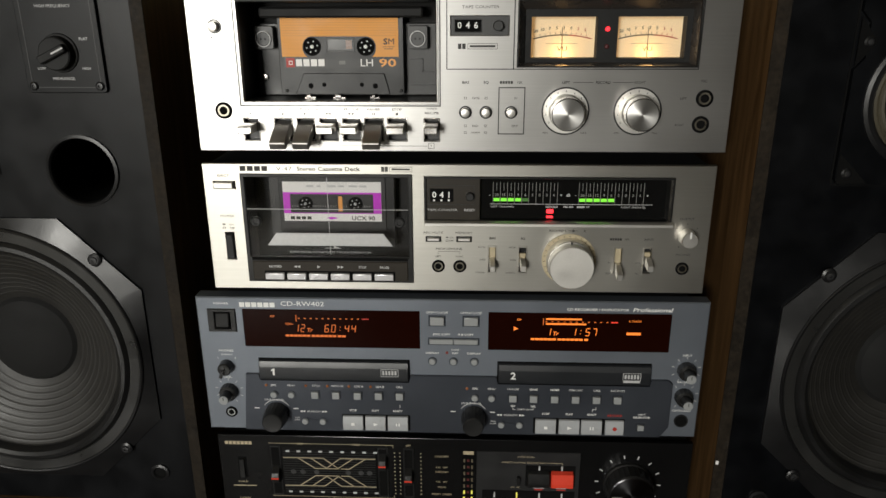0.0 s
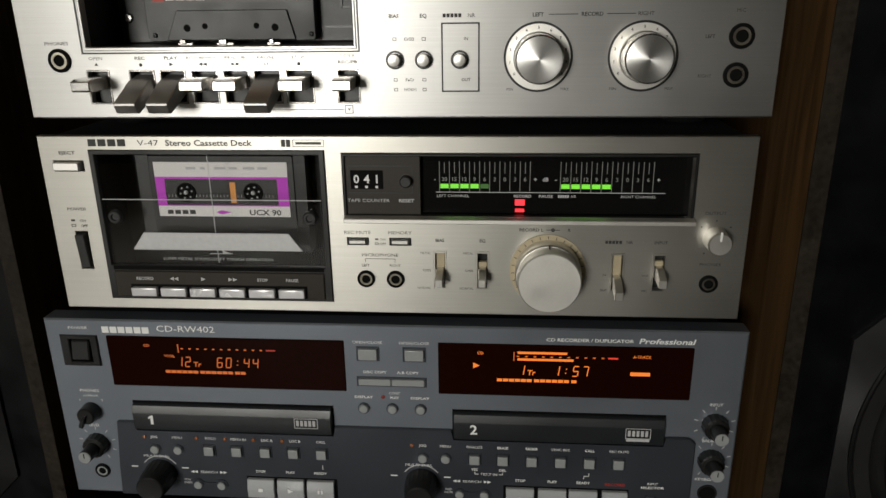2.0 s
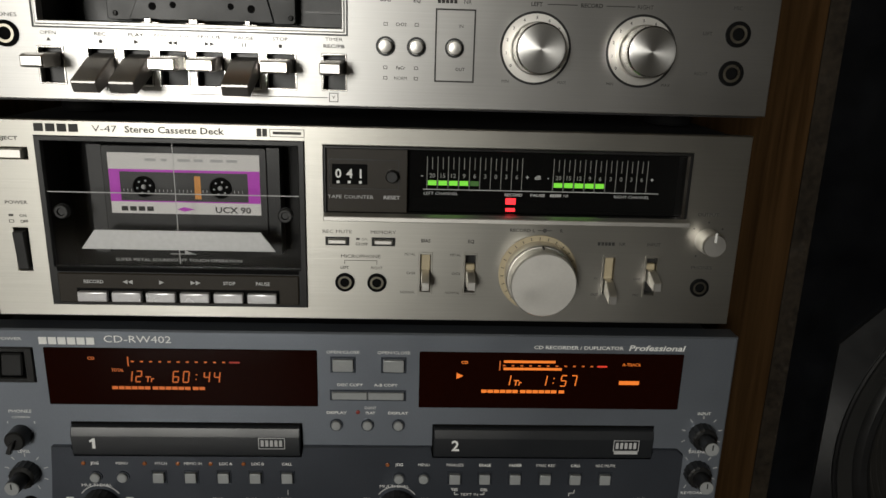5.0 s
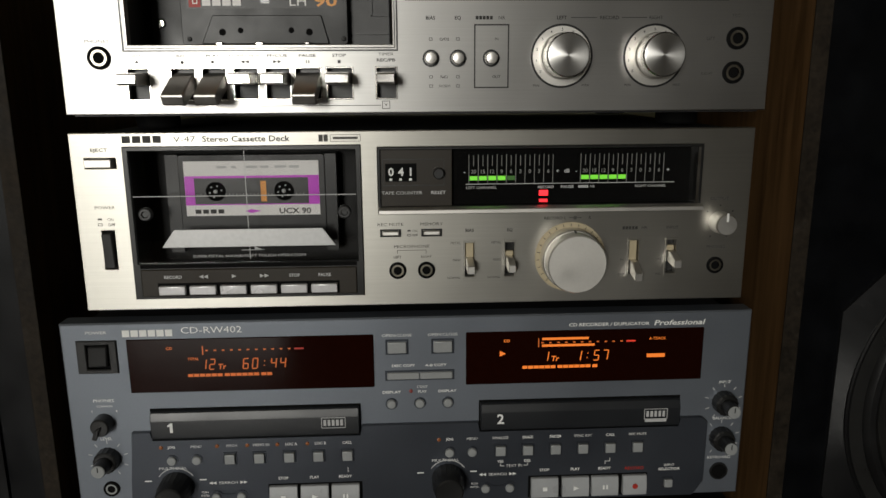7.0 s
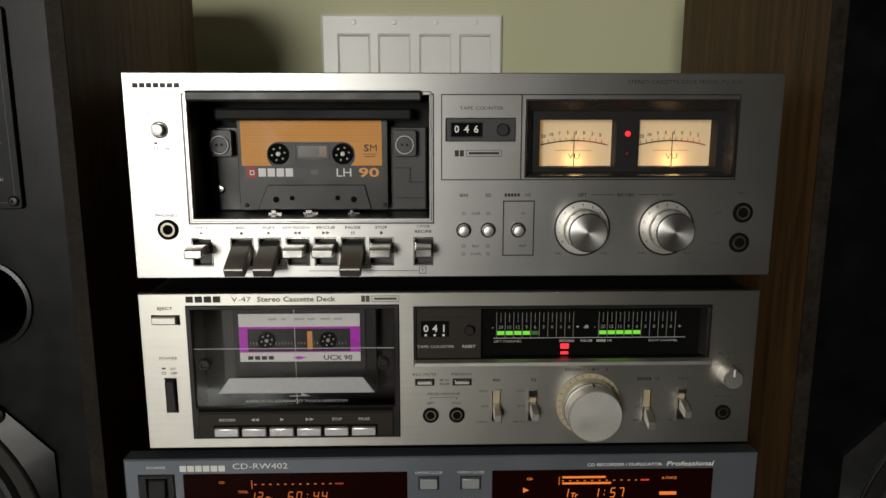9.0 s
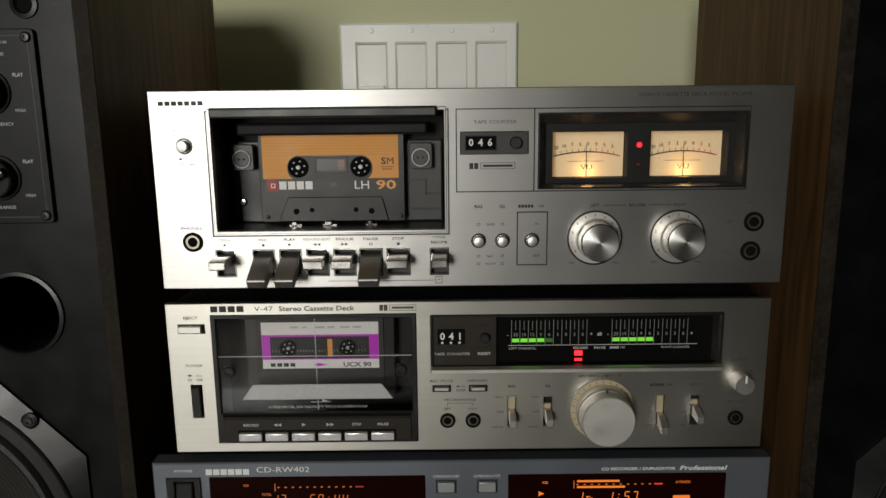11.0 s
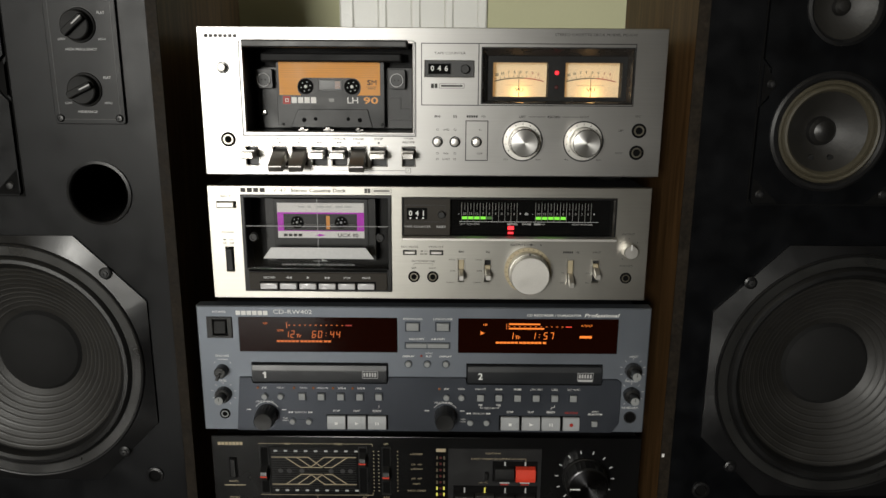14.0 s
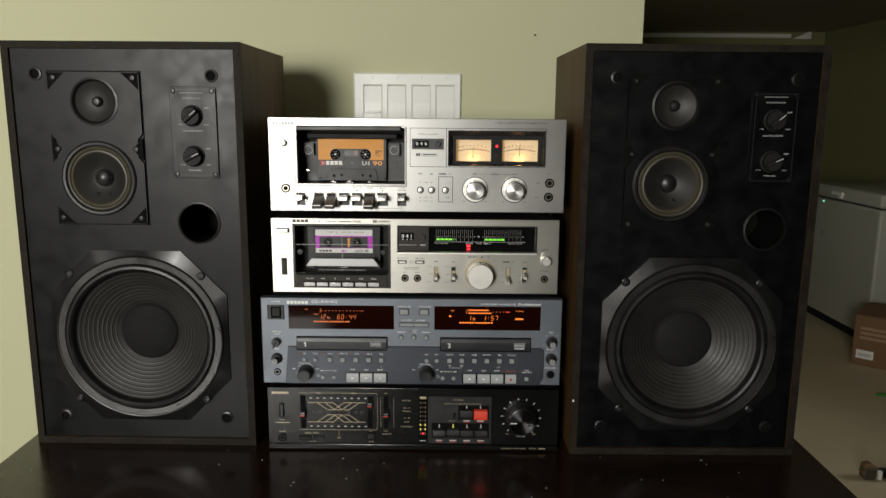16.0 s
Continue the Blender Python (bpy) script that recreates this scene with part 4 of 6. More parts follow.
for zz, m in ((1211, G_RED), (1198, G_RED_DIM)):
    part("indicator_lamp", lathe(114.7, zz, [(0, 10.4), (1.2, 10.6), (1.8, 11.5), (1.8, 13)], 18), m, mb)
# lower controls
for cx, words in ((6, "BIAS"), (22, "EQ")):
    lettering(words, cx, 1172, 2.0, M_INK, fa)
bars(32.5, 43, 1172, 2.0, 5, M_INK, fa)
lettering("NR", 48, 1172, 2.0, M_INK, fa)
for cx in (6, 22, 41.7):
    push_button(cx, 1149, 5.0, da)
part("switch_border", outline(32, 52, 1132, 1168, 0.8, 0), M_INK, fa)
for words, zz in (("CrO2", 1160), ("FeCr", 1138.3), ("NORM", 1133)):
    lettering(words, 14, zz, 1.6, M_INK_PALE, fa)
    for cx in (6, 22):
        part("mark", outline(cx - 0.9, cx + 0.9, zz - 0.7, zz + 0.7, 0.3, 0), M_INK_PALE, fa)
lettering("IN", 45, 1160, 1.6, M_INK_PALE, fa)
lettering("OUT", 45, 1138.3, 1.6, M_INK_PALE, fa)
for words, cx in (("LEFT", 83.5), ("RECORD", 112), ("RIGHT", 140)):
    lettering(words, cx, 1172, 2.0, M_INK, fa)
part("rule", join(box(89, 104.5, -0.15, 0, 1171.8, 1172.2), box(119.5, 134.5, -0.15, 0, 1171.8, 1172.2)), M_INK, fa)
for cx in (84, 139.7):
    k = part("level_knob", lathe(cx, 1150, [(18.6, 0), (18.6, -0.6), (17.4, -0.6), (17.4, 0)], 56), M_BLACK, da, "large spun aluminium level knob")
    part("dial_plate", lathe(cx, 1150, [(17.4, -0.3), (0, -0.3)], 40), M_SATIN, k)
    for q in range(11):
        a = radians(215 - 25 * q)
        lettering(str(q), cx + 15.4 * math.cos(a), 1150 + 15.4 * math.sin(a), 1.5, M_INK, k, -0.3, name="scale_figure")
    part("knob_ring", lathe(cx, 1150, [(13.4, 0), (13.4, -7), (12.8, -8), (11, -8)], 48), M_SATIN, k)
    part("knob_body", lathe(cx, 1150, [(11.8, -8), (12.6, -8.4), (12.6, -19), (12.0, -20), (11.6, -20)], 48), M_CHROME, k)
    part("knob_face", lathe(cx, 1150, [(11.8, -20), (10.8, -20.3), (0, -19.6)], 48), M_SPUN, k)
    part("pointer", prism([(cx - 11.6, 1150.8), (cx - 13, 1153), (cx - 9, 1160.2), (cx - 6, 1160.6)], -9, -7.8, "y", 0.3), M_SATIN, k)
    lettering("MIN", cx - 15, 1133, 1.5, M_INK_PALE, fa)
    lettering("MAX", cx + 15, 1133, 1.5, M_INK_PALE, fa)
lettering("MIC", 188.5, 1173, 1.9, M_INK_PALE, fa)
lettering("LEFT", 174, 1160, 1.7, M_INK_PALE, fa)
lettering("RIGHT", 173, 1139.5, 1.7, M_INK_PALE, fa)
jack(190, 1160, 6.6, da)
jack(189, 1140, 6.6, da)


# ---- cassettes ----
def cassette(name, cx, cz, y, label):
    """A compact cassette that stands on its open edge, its face at y; 100 x 64 x 9 mm."""
    return thing(name, (cx, y + 4, cz - 32), label, "cassette tape")


def hub(x, z, y, r, mat, parent):
    h = part("hub", lathe(x, z, [(r * 1.12, y + 0.6), (r * 1.12, y - 0.6), (r * 0.95, y - 0.6), (r * 0.93, y), (0, y)], 28), M_HOLE, parent)
    for i in range(6):
        a = radians(60 * i + 12)
        part("hub_tooth", lathe(x + r * 0.68 * math.cos(a), z + r * 0.68 * math.sin(a), [(r * 0.11, y + 0.1), (r * 0.10, y - 0.5), (0, y - 0.5)], 8), M_GREY_INK, h)
    part("spindle", lathe(x, z, [(r * 0.24, y + 0.1), (r * 0.24, y - 0.8), (r * 0.14, y - 1.4), (0, y - 1.4)], 16), mat, h)
    return h


ca = cassette("cassette_tape", -94, 1188, 29, "black cassette with an orange paper label, loaded in the upper deck")
Y = 29.0
sh = part("shell", prism(rounded(-146, -44.5, 1158.5, 1222.5, 2), Y, Y + 8.6, "y", 0.5), M_CASSETTE, ca)
part("head_wall", prism([(-134, 1159), (-126.5, 1176), (-60.5, 1176), (-56, 1159)], Y - 1.6, Y + 0.1, "y", 0.4), M_CASSETTE, ca)
part("paper_label", plate(-143.5, -48.5, 1189, 1221, Y - 0.25, Y, []), M_ORANGE_LABEL, sh)
part("label_curve", prism(rounded(-126.3, -66.7, 1187.5, 1205, 8, 6), Y - 0.35, Y - 0.05), M_CASSETTE, sh)
for zz in range(7):
    bar(-142.5, -49.5, 1205.5 + zz * 2.0, 1205.7 + zz * 2.0, surface("label_rule", (0.50, 0.22, 0.03), 0.5), sh, Y - 0.25, "label_rule", 0.06)
bar(-142, -47.5, 1180, 1189, surface("grey_black_band", (0.014, 0.0135, 0.013), 0.45), sh, Y, "label_band")
bar(-140.5, -133.5, 1180.8, 1188, M_RED_INK, sh, Y - 0.2, "logo_block")
part("logo_block", outline(-138, -135.5, 1183, 1185.6, 0.6, Y - 0.4), M_WHITE_LABEL, sh)
bars(-132.5, -108, 1184.4, 5.6, 4, M_WHITE_LABEL, sh, Y - 0.2, 0.18)
lettering("LH", -74.5, 1184.4, 5.6, M_WHITE_LABEL, sh, Y - 0.2, 10)
lettering("90", -57.5, 1184.4, 6.0, M_ORANGE_INK, sh, Y - 0.2, 14)
# highlight on the label band, painted as a small grey patch
bar(-97, -92, 1183, 1186, surface("painted_highlight_grey", (0.10, 0.10, 0.09), 0.2), sh, Y - 0.2, "painted_glint")
lettering("S", -58.9, 1201, 4.6, M_INK, sh, Y - 0.3, 3.4)
lettering("M", -54.2, 1201, 4.6, M_INK, sh, Y - 0.3, 4.6)
bar(-61, -52, 1196.6, 1197, M_INK, sh, Y - 0.25)
bar(-60, -53, 1195, 1195.5, M_INK, sh, Y - 0.25)
wd = part("window", plate(-107, -84, 1193, 1204, Y - 0.8, Y, [(-105.6, -85.4, 1194.4, 1202.6)], 0.2), M_GREY_PLASTIC, sh)
part("tape_pack", box(-105.6, -85.4, Y - 0.5, Y - 0.36, 1194.4, 1202.6), M_BLACK, wd)
part("tape_pack", box(-91, -86, Y - 0.62, Y - 0.5, 1195.2, 1202), M_TAPE, wd)
for hx in (-118.5, -75):
    hub(hx, 1197, Y - 0.6, 6.4, M_WHITE_PLASTIC, ca)
for hx, hz, r in ((-121, 1166, 2.2), (-110, 1167, 1.8), (-79, 1167, 1.8), (-68, 1166, 2.2)):
    part("guide_hole", lathe(hx, hz, [(r, Y - 1.5), (r * 0.95, Y - 1.66), (0, Y - 1.66)], 16), M_HOLE, ca)
for hx in (-141.5, -47):
    screw(hx, 1162, 1.4, Y, ca, M_CASSETTE)


# ---- lower cassette deck ----
B0, B1, BB, BT = -209.3, 206.5, 997.5, 1107
db = thing("cassette_deck", (0, 0, 989), "silver cassette deck with a closed smoky door and green level meters", "cassette deck", "stacked hi-fi units")
fb = part("faceplate", plate(B0, B1, BB, BT, 0, 5, [(-177, -38.5, 1006, 1097.5), (-27, 174.5, 1056, 1097), (-201, -183, 1086, 1092), (-195.3, -188, 1024, 1048)] + [(a, a + 6.4, 1015.3, 1037) for a in (26, 51.3, 130.6, 154.8)], 0.6), M_ALU_WARM, db, "brushed aluminium faceplate")
part("case", plate(B0 + 3, B1 - 3, BB - 1, BT - 2, 5, 262, [(-190, 190, 1001, 1101)]), M_STEEL, db, "black steel case")
part("case_back", box(B0 + 4, B1 - 4, 255, 261, BB, BT - 4), M_STEEL, db)
for fx in (-175, 175):
    for fy in (60, 230):
        part("foot", lathe(0, 0, [(0, -3.9), (13, -3.9), (14, -2.5), (14, 3.9), (0, 3.9)], 20), M_HOLE, db).matrix_basis = pose(fx * 0.001, fy * 0.001, 0.0039, 90) @ Matrix.Translation((0, 0, 0.989))
bars(-178, -154, 1103, 4.2, 4, M_INK, fb, 0, 0.2)
lettering("V-47", -141.5, 1103, 3.4, M_INK, fb, w=13)
lettering("Stereo Cassette Deck", -105, 1103, 3.4, M_INK, fb, w=52)
part("noise_reduction_mark", join(box(-62, -59.5, -0.2, 0, 1100.8, 1105), box(-59, -56.5, -0.2, 0, 1100.8, 1105), outline(-55, -37, 1100.9, 1104.8, 0.3, 0), box(-53.5, -38.5, -0.2, 0, 1102.1, 1103.6)), M_INK_PALE, fb)
lettering("EJECT", -192, 1097, 1.9, M_INK_PALE, fb, w=10)
lettering("POWER", -192, 1062.4, 1.9, M_INK_PALE, fb, w=12)
lettering("ON", -189.5, 1055, 1.7, M_INK_PALE, fb)
lettering("OFF", -189, 1051.8, 1.7, M_INK_PALE, fb)
part("mark", join(box(-197, -194.5, -0.15, 0, 1054.6, 1055.8), outline(-197, -194.6, 1051.2, 1052.6, 0.3, 0)), M_INK_PALE, fb)
part("slot_bottom", box(-202, -182, 6, 7, 1085, 1093), M_HOLE, fb)
part("eject_button", box(-200.4, -184.6, -3.2, 6, 1086.6, 1091.6, 0.5), M_SATIN, db)
part("slot_bottom", box(-196, -187, 6, 7, 1023, 1049), M_HOLE, fb)
part("power_switch", prism([(-1.5, 1025), (-3.5, 1046.5), (6, 1047.2), (6, 1024.6)], -194.8, -189, "x", 0.4), M_GREY_PLASTIC, db)
# tape compartment
bay = part("tape_bay", join(box(-180, -36, 32, 34, 1003, 1100), box(-180, -177.2, 4, 32, 1003, 1100), box(-38.3, -36, 4, 32, 1003, 1100), box(-177, -38.5, 4, 32, 1097.6, 1100), box(-177, -38.5, 4, 32, 1003, 1005.8)), M_BLACK_MATT, db, "black tape bay")
part("bay_frame", plate(-178.5, -37, 1004.5, 1099, -1.4, 1.5, [(-175, -40.5, 1027, 1096)], 0.5), M_BLACK, bay)
part("bay_column", box(-160, -152, 18, 32, 1030, 1092), M_GREY_PLASTIC, bay)
part("bay_column", box(-61, -54, 18, 32, 1030, 1092), M_BLACK, bay)
part("bay_slot", box(-140, -76, 19.5, 21, 1045.5, 1050, 0.8), M_BLACK, bay)
part("bay_guide", box(-146, -70, 21, 32, 1040, 1053), M_GREY_PLASTIC, bay)
dr = part("door", box(-175.4, -40.2, 0.2, 1.6, 1026.6, 1096.3), GLASS_SMOKE, db, "smoky clear tape door")
dr.visible_shadow = False
part("door_line", join(box(-175, -40.5, -0.1, 0.1, 1068.4, 1068.9), box(-107.2, -106.8, -0.1, 0.1, 1029, 1096)), M_GREY_INK, dr)
part("door_ledge", prism([(-152, 1048), (-62, 1048), (-54, 1037), (-160, 1037)], -0.6, 0.2, "y", 0.15), surface("grey_mirror_strip", (0.50, 0.50, 0.50), 0.45, 0.4), dr)
for px in (-168, -48):
    part("door_pin", lathe(px, 1058, [(4.2, 1), (4.2, -1.6), (3.4, -2.4), (2.2, -2.4), (1.8, -1.4), (0, -1.4)], 24), M_BLACK, dr)
part("door_mark", join(box(-112, -98, -0.1, 0.1, 1034.6, 1035), prism([(-104, 1037), (-98, 1034.6), (-104, 1034.8)], -0.1, 0.1)), M_GREY_INK, dr)
lettering("SUPER METAL SOUND/SOFT TOUCH OPERATION", -107.5, 1031.2, 1.7, M_GREY_INK, dr, 0.1, 69)
ks = part("key_strip", box(-174, -41.5, -2.4, 1, 1006.3, 1023.6, 0.6), M_BROWNBLACK, db, "dark strip with six soft-touch keys")
part("strip_gap", box(-174, -41.5, -1.6, -1.2, 1024.2, 1026.6), M_HOLE, ks)
for i, words in enumerate(("RECORD", "", "", "", "STOP", "PAUSE")):
    kx = -162.5 + i * 18.6
    k = part("key", box(kx - 0.3, kx + 15.9, -6, -2.2, 1008, 1013.6, 0.7, 2), surface("pearl_key", (0.70, 0.69, 0.70), 0.3, 0.3), ks) if i == 0 else part("key", box(kx - 0.3, kx + 15.9, -6, -2.2, 1008, 1013.6, 0.7, 2), bpy.data.materials["pearl_key"], ks)
    part("key_shadow_gap", box(kx - 1.4, kx + 17, -2.7, -2.3, 1007, 1015), M_HOLE, ks)
    if words:
        lettering(words, kx + 8, 1018.8, 1.9, M_GREY_INK, ks, -2.4)
    else:
        s = -1 if i == 1 else 1
        tri = [[(kx + 8 + s * (o - 1.3), 1017.6), (kx + 8 + s * (o - 1.3), 1020), (kx + 8 + s * (o + 1.3), 1018.8)] for o in ((0,) if i == 2 else (-1.4, 1.4))]
        for t in tri:
            part("arrow_mark", prism(t, -2.6, -2.4), M_GREY_INK, ks)
# counter and level meter window
mw = part("meter_window", plate(-27, 174.5, 1056, 1097, -1.2, 3, [(-25.5, 173, 1060.5, 1095.5)], 0.4), M_BLACK, db, "black window frame with counter and level meters")
part("window_lip", prism([(-1.4, 1056), (-5, 1056.4), (-5, 1059), (-1.4, 1060.6)], -27, 175.4, "x", 0.3), M_SATIN, mw)
cn = part("counter_panel", box(-25.5, 18.3, 0.5, 4, 1060.5, 1095.5, 0.3), M_BROWNBLACK, mw, "brown-black counter panel")
part("counter_bezel", outline(-24, 13.5, 1073.5, 1089.5, 0.5, 0.5), M_BLACK, cn)
part("counter_drum", box(-22.5, -3.5, -0.2, 0.5, 1076, 1087, 0.2), M_HOLE, cn)
for i, d in enumerate("041"):
    lettering(d, -19 + i * 6.0, 1082, 4.8, M_WHITE_INK, cn, -0.2, name="figure")
    bar(-20 + i * 6.0, -18.4 + i * 6.0, 1076.6, 1078, M_WHITE_INK, cn, -0.2, "figure")
part("reset_button", lathe(10, 1081, [(3.4, 0.5), (3.4, -3.5), (2.8, -4), (0, -4)], 24), M_BLACK, cn)
lettering("TAPE COUNTER", -12.5, 1069, 1.9, M_GREY_INK, cn, 0.5, 25)
lettering("RESET", 10, 1069, 1.9, M_GREY_INK, cn, 0.5, 9)
gl = part("meter_glass", box(18.6, 173, 5, 7, 1060.5, 1095.5), M_SMOKE, mw, "smoked level meter with green segments")
part("window_cheek", box(171.2, 172.9, -0.9, 4.9, 1060.6, 1095.4), M_CHROME, mw)
lines, ticks = [], []
for side, x0 in ((0, 32.0), (1, 102.0)):
    for i in range(9):
        cx = x0 + i * 5.85
        lines.append(box(cx - 3.1, cx - 2.7, 4.8, 5, 1073.5, 1091.5))
        ticks.append(box(cx - 0.2, cx + 0.2, 4.8, 5, 1084.5, 1091))
        lettering(("20", "15", "12", "9", "6", "3", "0", "3", "6")[i], cx, 1081, 2.3, M_DIM_INK, gl, 5, name="scale_figure")
        if i < 5:
            part("level_segment", box(cx - 2.4, cx + 2.4, 4.5, 5, 1075.6, 1078.2), G_GREEN if i < 5 - (side == 0) else G_GREEN_DIM, gl)
    lines.append(box(x0 + 8.5 * 5.85 - 0.3, x0 + 8.5 * 5.85 + 0.1, 4.8, 5, 1073.5, 1091.5))
    lettering("-", x0 - 5.6, 1081, 2.4, M_GREY_INK, gl, 5)
    lettering("+", x0 + 9 * 5.85, 1081, 2.4, M_GREY_INK, gl, 5)
for b in lines + ticks:
    part("meter_line", b, M_DIM_INK, gl)
part("meter_rule", box(27, 159, 4.8, 5, 1073, 1073.4), M_GREY_INK, gl)
lettering("dB", 90.5, 1081, 2.2, M_GREY_INK, gl, 5)
for words, cx, w_ in (("LEFT CHANNEL", 37, 19), ("RECORD", 77.5, 10), ("PAUSE", 91, 8), ("RIGHT CHANNEL", 144, 20)):
    lettering(words, cx, 1071, 1.6, M_GREY_INK, gl, 5, w_)
bars(98, 104.5, 1071, 1.6, 5, M_GREY_INK, gl, 5)
lettering("NR", 107, 1071, 1.6, M_GREY_INK, gl, 5)
part("record_lamp", box(73.2, 78.8, 4.3, 5, 1065.6, 1069), G_RED, gl)
# reflection of the record lamp, built as a glowing red strip
part("lamp_reflection", box(73.4, 78.6, 4.3, 5, 1061.6, 1063.4), G_RED, gl)
# row of small controls
for words, cx in (("REC MUTE", -20), ("MEMORY", 5.5)):
    lettering(words, cx, 1049.4, 1.9, M_INK, fb, w=16 if "R" == words[0] else 14)
    b = part("push_key", plate(cx - 6.5, cx + 6.5, 1041.6, 1046.4, -1, 0.5, [(cx - 5.2, cx + 5.2, 1042.6, 1045.5)], 0.2), M_BLACK, db)
    part("key_cap", box(cx - 5, cx + 5, -2.6, 0.4, 1042.8, 1045.3, 0.4), M_SATIN, b)
lettering("ON", -5, 1045.2, 1.5, M_INK_PALE, fb)
lettering("OFF", -5, 1042.4, 1.5, M_INK_PALE, fb)
part("mark", join(box(-9.6, -7.6, -0.15, 0, 1044.8, 1045.8), outline(-9.6, -7.6, 1041.9, 1043, 0.3, 0)), M_INK_PALE, fb)
lettering("MICROPHONE", -7, 1035.3, 1.9, M_INK, fb, w=22)
part("bracket_rule", join(box(-16, 2, -0.15, 0, 1032.7, 1033), box(-16.2, -15.9, -0.15, 0, 1030.6, 1033), box(1.8, 2.1, -0.15, 0, 1030.6, 1033)), M_INK_PALE, fb)
lettering("LEFT", -16, 1028.6, 1.6, M_INK_PALE, fb)
lettering("RIGHT", 2, 1028.6, 1.6, M_INK_PALE, fb)
jack(-16, 1020, 5.4, db)
jack(2, 1020, 5.4, db)
jack(187, 1020, 5.4, db)


def slide_switch(x, at, words, parent, face, tilt):
    """A slot with a cream frame and a flat metal bat at height at."""
    s = part("slide_switch", plate(x - 4.0, x + 4.0, 1013.6, 1038.4, -0.5, 0.4, [(x - 2.9, x + 2.9, 1015.0, 1037.0)], 0.2), M_ALU_WARM, parent)
    part("slot_bottom", box(x - 3.4, x + 3.4, 6, 7, 1014, 1038), M_BLACK, s)
    part("slide_block", box(x - 2.7, x + 2.7, 2, 5, at - 2, 1036.5 if at < 1024 else at + 7, 0.4), M_CREAM, s)
    part("bat", prism([(4, at + 4), (-4, at + 4), (-14, at + 1.5 + tilt), (-14, at - 3.5 + tilt), (4, at - 3)], x - 2.3, x + 2.3, "x", 0.4), M_SATIN, s)
    if words:
        lettering(words, x, 1045, 1.9, M_INK, face)
    return s


for x, at, words, tilt in ((29.2, 1023.5, "BIAS", 0), (54.5, 1024, "EQ", 0), (133.8, 1020, "", -3), (158, 1026, "INPUT", -1)):
    slide_switch(x, at, words, db, fb, tilt)
bars(126, 136, 1045, 1.9, 5, M_INK, fb)
lettering("NR", 140, 1045, 1.9, M_INK, fb)
for x in (17.5, 43):
    for words, zz in (("METAL", 1037), ("CrO2", 1026), ("NORMAL", 1014.5)):
        lettering(words, x + 6, zz, 1.4, M_INK_PALE, fb, align="r")
for x, ws in ((126.5, ("IN", "OUT")), (150.5, ("LINE", "MIC"))):
    lettering(ws[0], x, 1024.5, 1.4, M_INK_PALE, fb)
    lettering(ws[1], x, 1014.8, 1.4, M_INK_PALE, fb)
lettering("RECORD L", 83, 1052, 1.8, M_INK_PALE, fb, w=14)
lettering("R", 105, 1052, 1.8, M_INK_PALE, fb)
part("mark", join(box(91.5, 99.5, -0.15, 0, 1051.8, 1052.2), disc(95.5, 1052, 1.2, -0.2, 0, 12, 0.1)), M_INK_PALE, fb)
rk = part("record_knob", ring(93, 1027, 18.4, 22.4, -0.9, 0, 56), M_CREAM, db, "large satin aluminium record level knob")
part("dial_ticks", join(*[prism([(93 + r * math.cos(a) + w * math.sin(a), 1027 + r * math.sin(a) - w * math.cos(a)) for r, w in ((19.6, 0.2), (21.4, 0.2), (21.4, -0.2), (19.6, -0.2))], -1.1, -0.9) for a in [radians(225 - 13.5 * i) for i in range(21)]]), M_INK, rk)
part("knob_skirt", lathe(93, 1027, [(19.2, 0), (19.2, -10), (18.6, -11), (17.6, -11)], 56), M_SATIN, rk)
part("knob_body", lathe(93, 1027, [(18.1, -11), (18.1, -21), (17.4, -22), (0, -22)], 56), surface("matt_silver_knob", (0.72, 0.70, 0.66), 0.5, 0.75, 0.04, 40, 700, 0.03), rk)
part("knob_mark", box(92.6, 93.4, -15, -10.9, 1045, 1046.1), M_INK, rk)
ok = part("output_knob", lathe(188, 1048, [(7.0, 0), (6.8, -11), (6.1, -12), (0, -12)], 36), M_SATIN, db, "small output level knob")
part("pointer", box(187.4, 188.6, -12.3, -11.9, 1050, 1055.4), M_WHITE_INK, ok)
part("dial_ticks", join(*[disc(188 + 10.6 * math.cos(a), 1048 + 10.6 * math.sin(a), 0.5, -0.2, 0, 8, 0.05) for a in [radians(40 + 50 * i) for i in range(3)] + [radians(-60), radians(240)]]), M_INK, ok)
lettering("OUTPUT", 187, 1063, 1.9, M_INK_PALE, fb, w=12)
lettering("PHONES", 187, 1032, 1.9, M_INK_PALE, fb, w=12)

# cassette behind the smoky door
cbt = cassette("cassette_tape", -107, 1070, 17, "cassette with a white label and purple band behind the door")
Y = 17.0
s2 = part("shell", prism(rounded(-152, -61, 1041, 1092, 2), Y, Y + 9, "y", 0.5), M_CASSETTE, cbt)
part("paper_label", plate(-148.5, -64.8, 1053.5, 1088, Y - 0.3, Y, [(-148.4, -64.9, 1060.3, 1078.8)]), M_WHITE_LABEL, s2)
part("window_surround", plate(-148.4, -64.9, 1060.3, 1078.8, Y - 0.5, Y, [(-142.6, -71.6, 1060.9, 1077.4)]), M_PURPLE, s2, "purple plastic band")
wn = part("window", box(-142.6, -71.6, Y - 0.3, Y, 1060.9, 1077.4), M_BLACK, s2)
part("tape_pack", box(-118, -98, Y - 0.45, Y - 0.3, 1062.2, 1075.8), M_BLACK, wn)
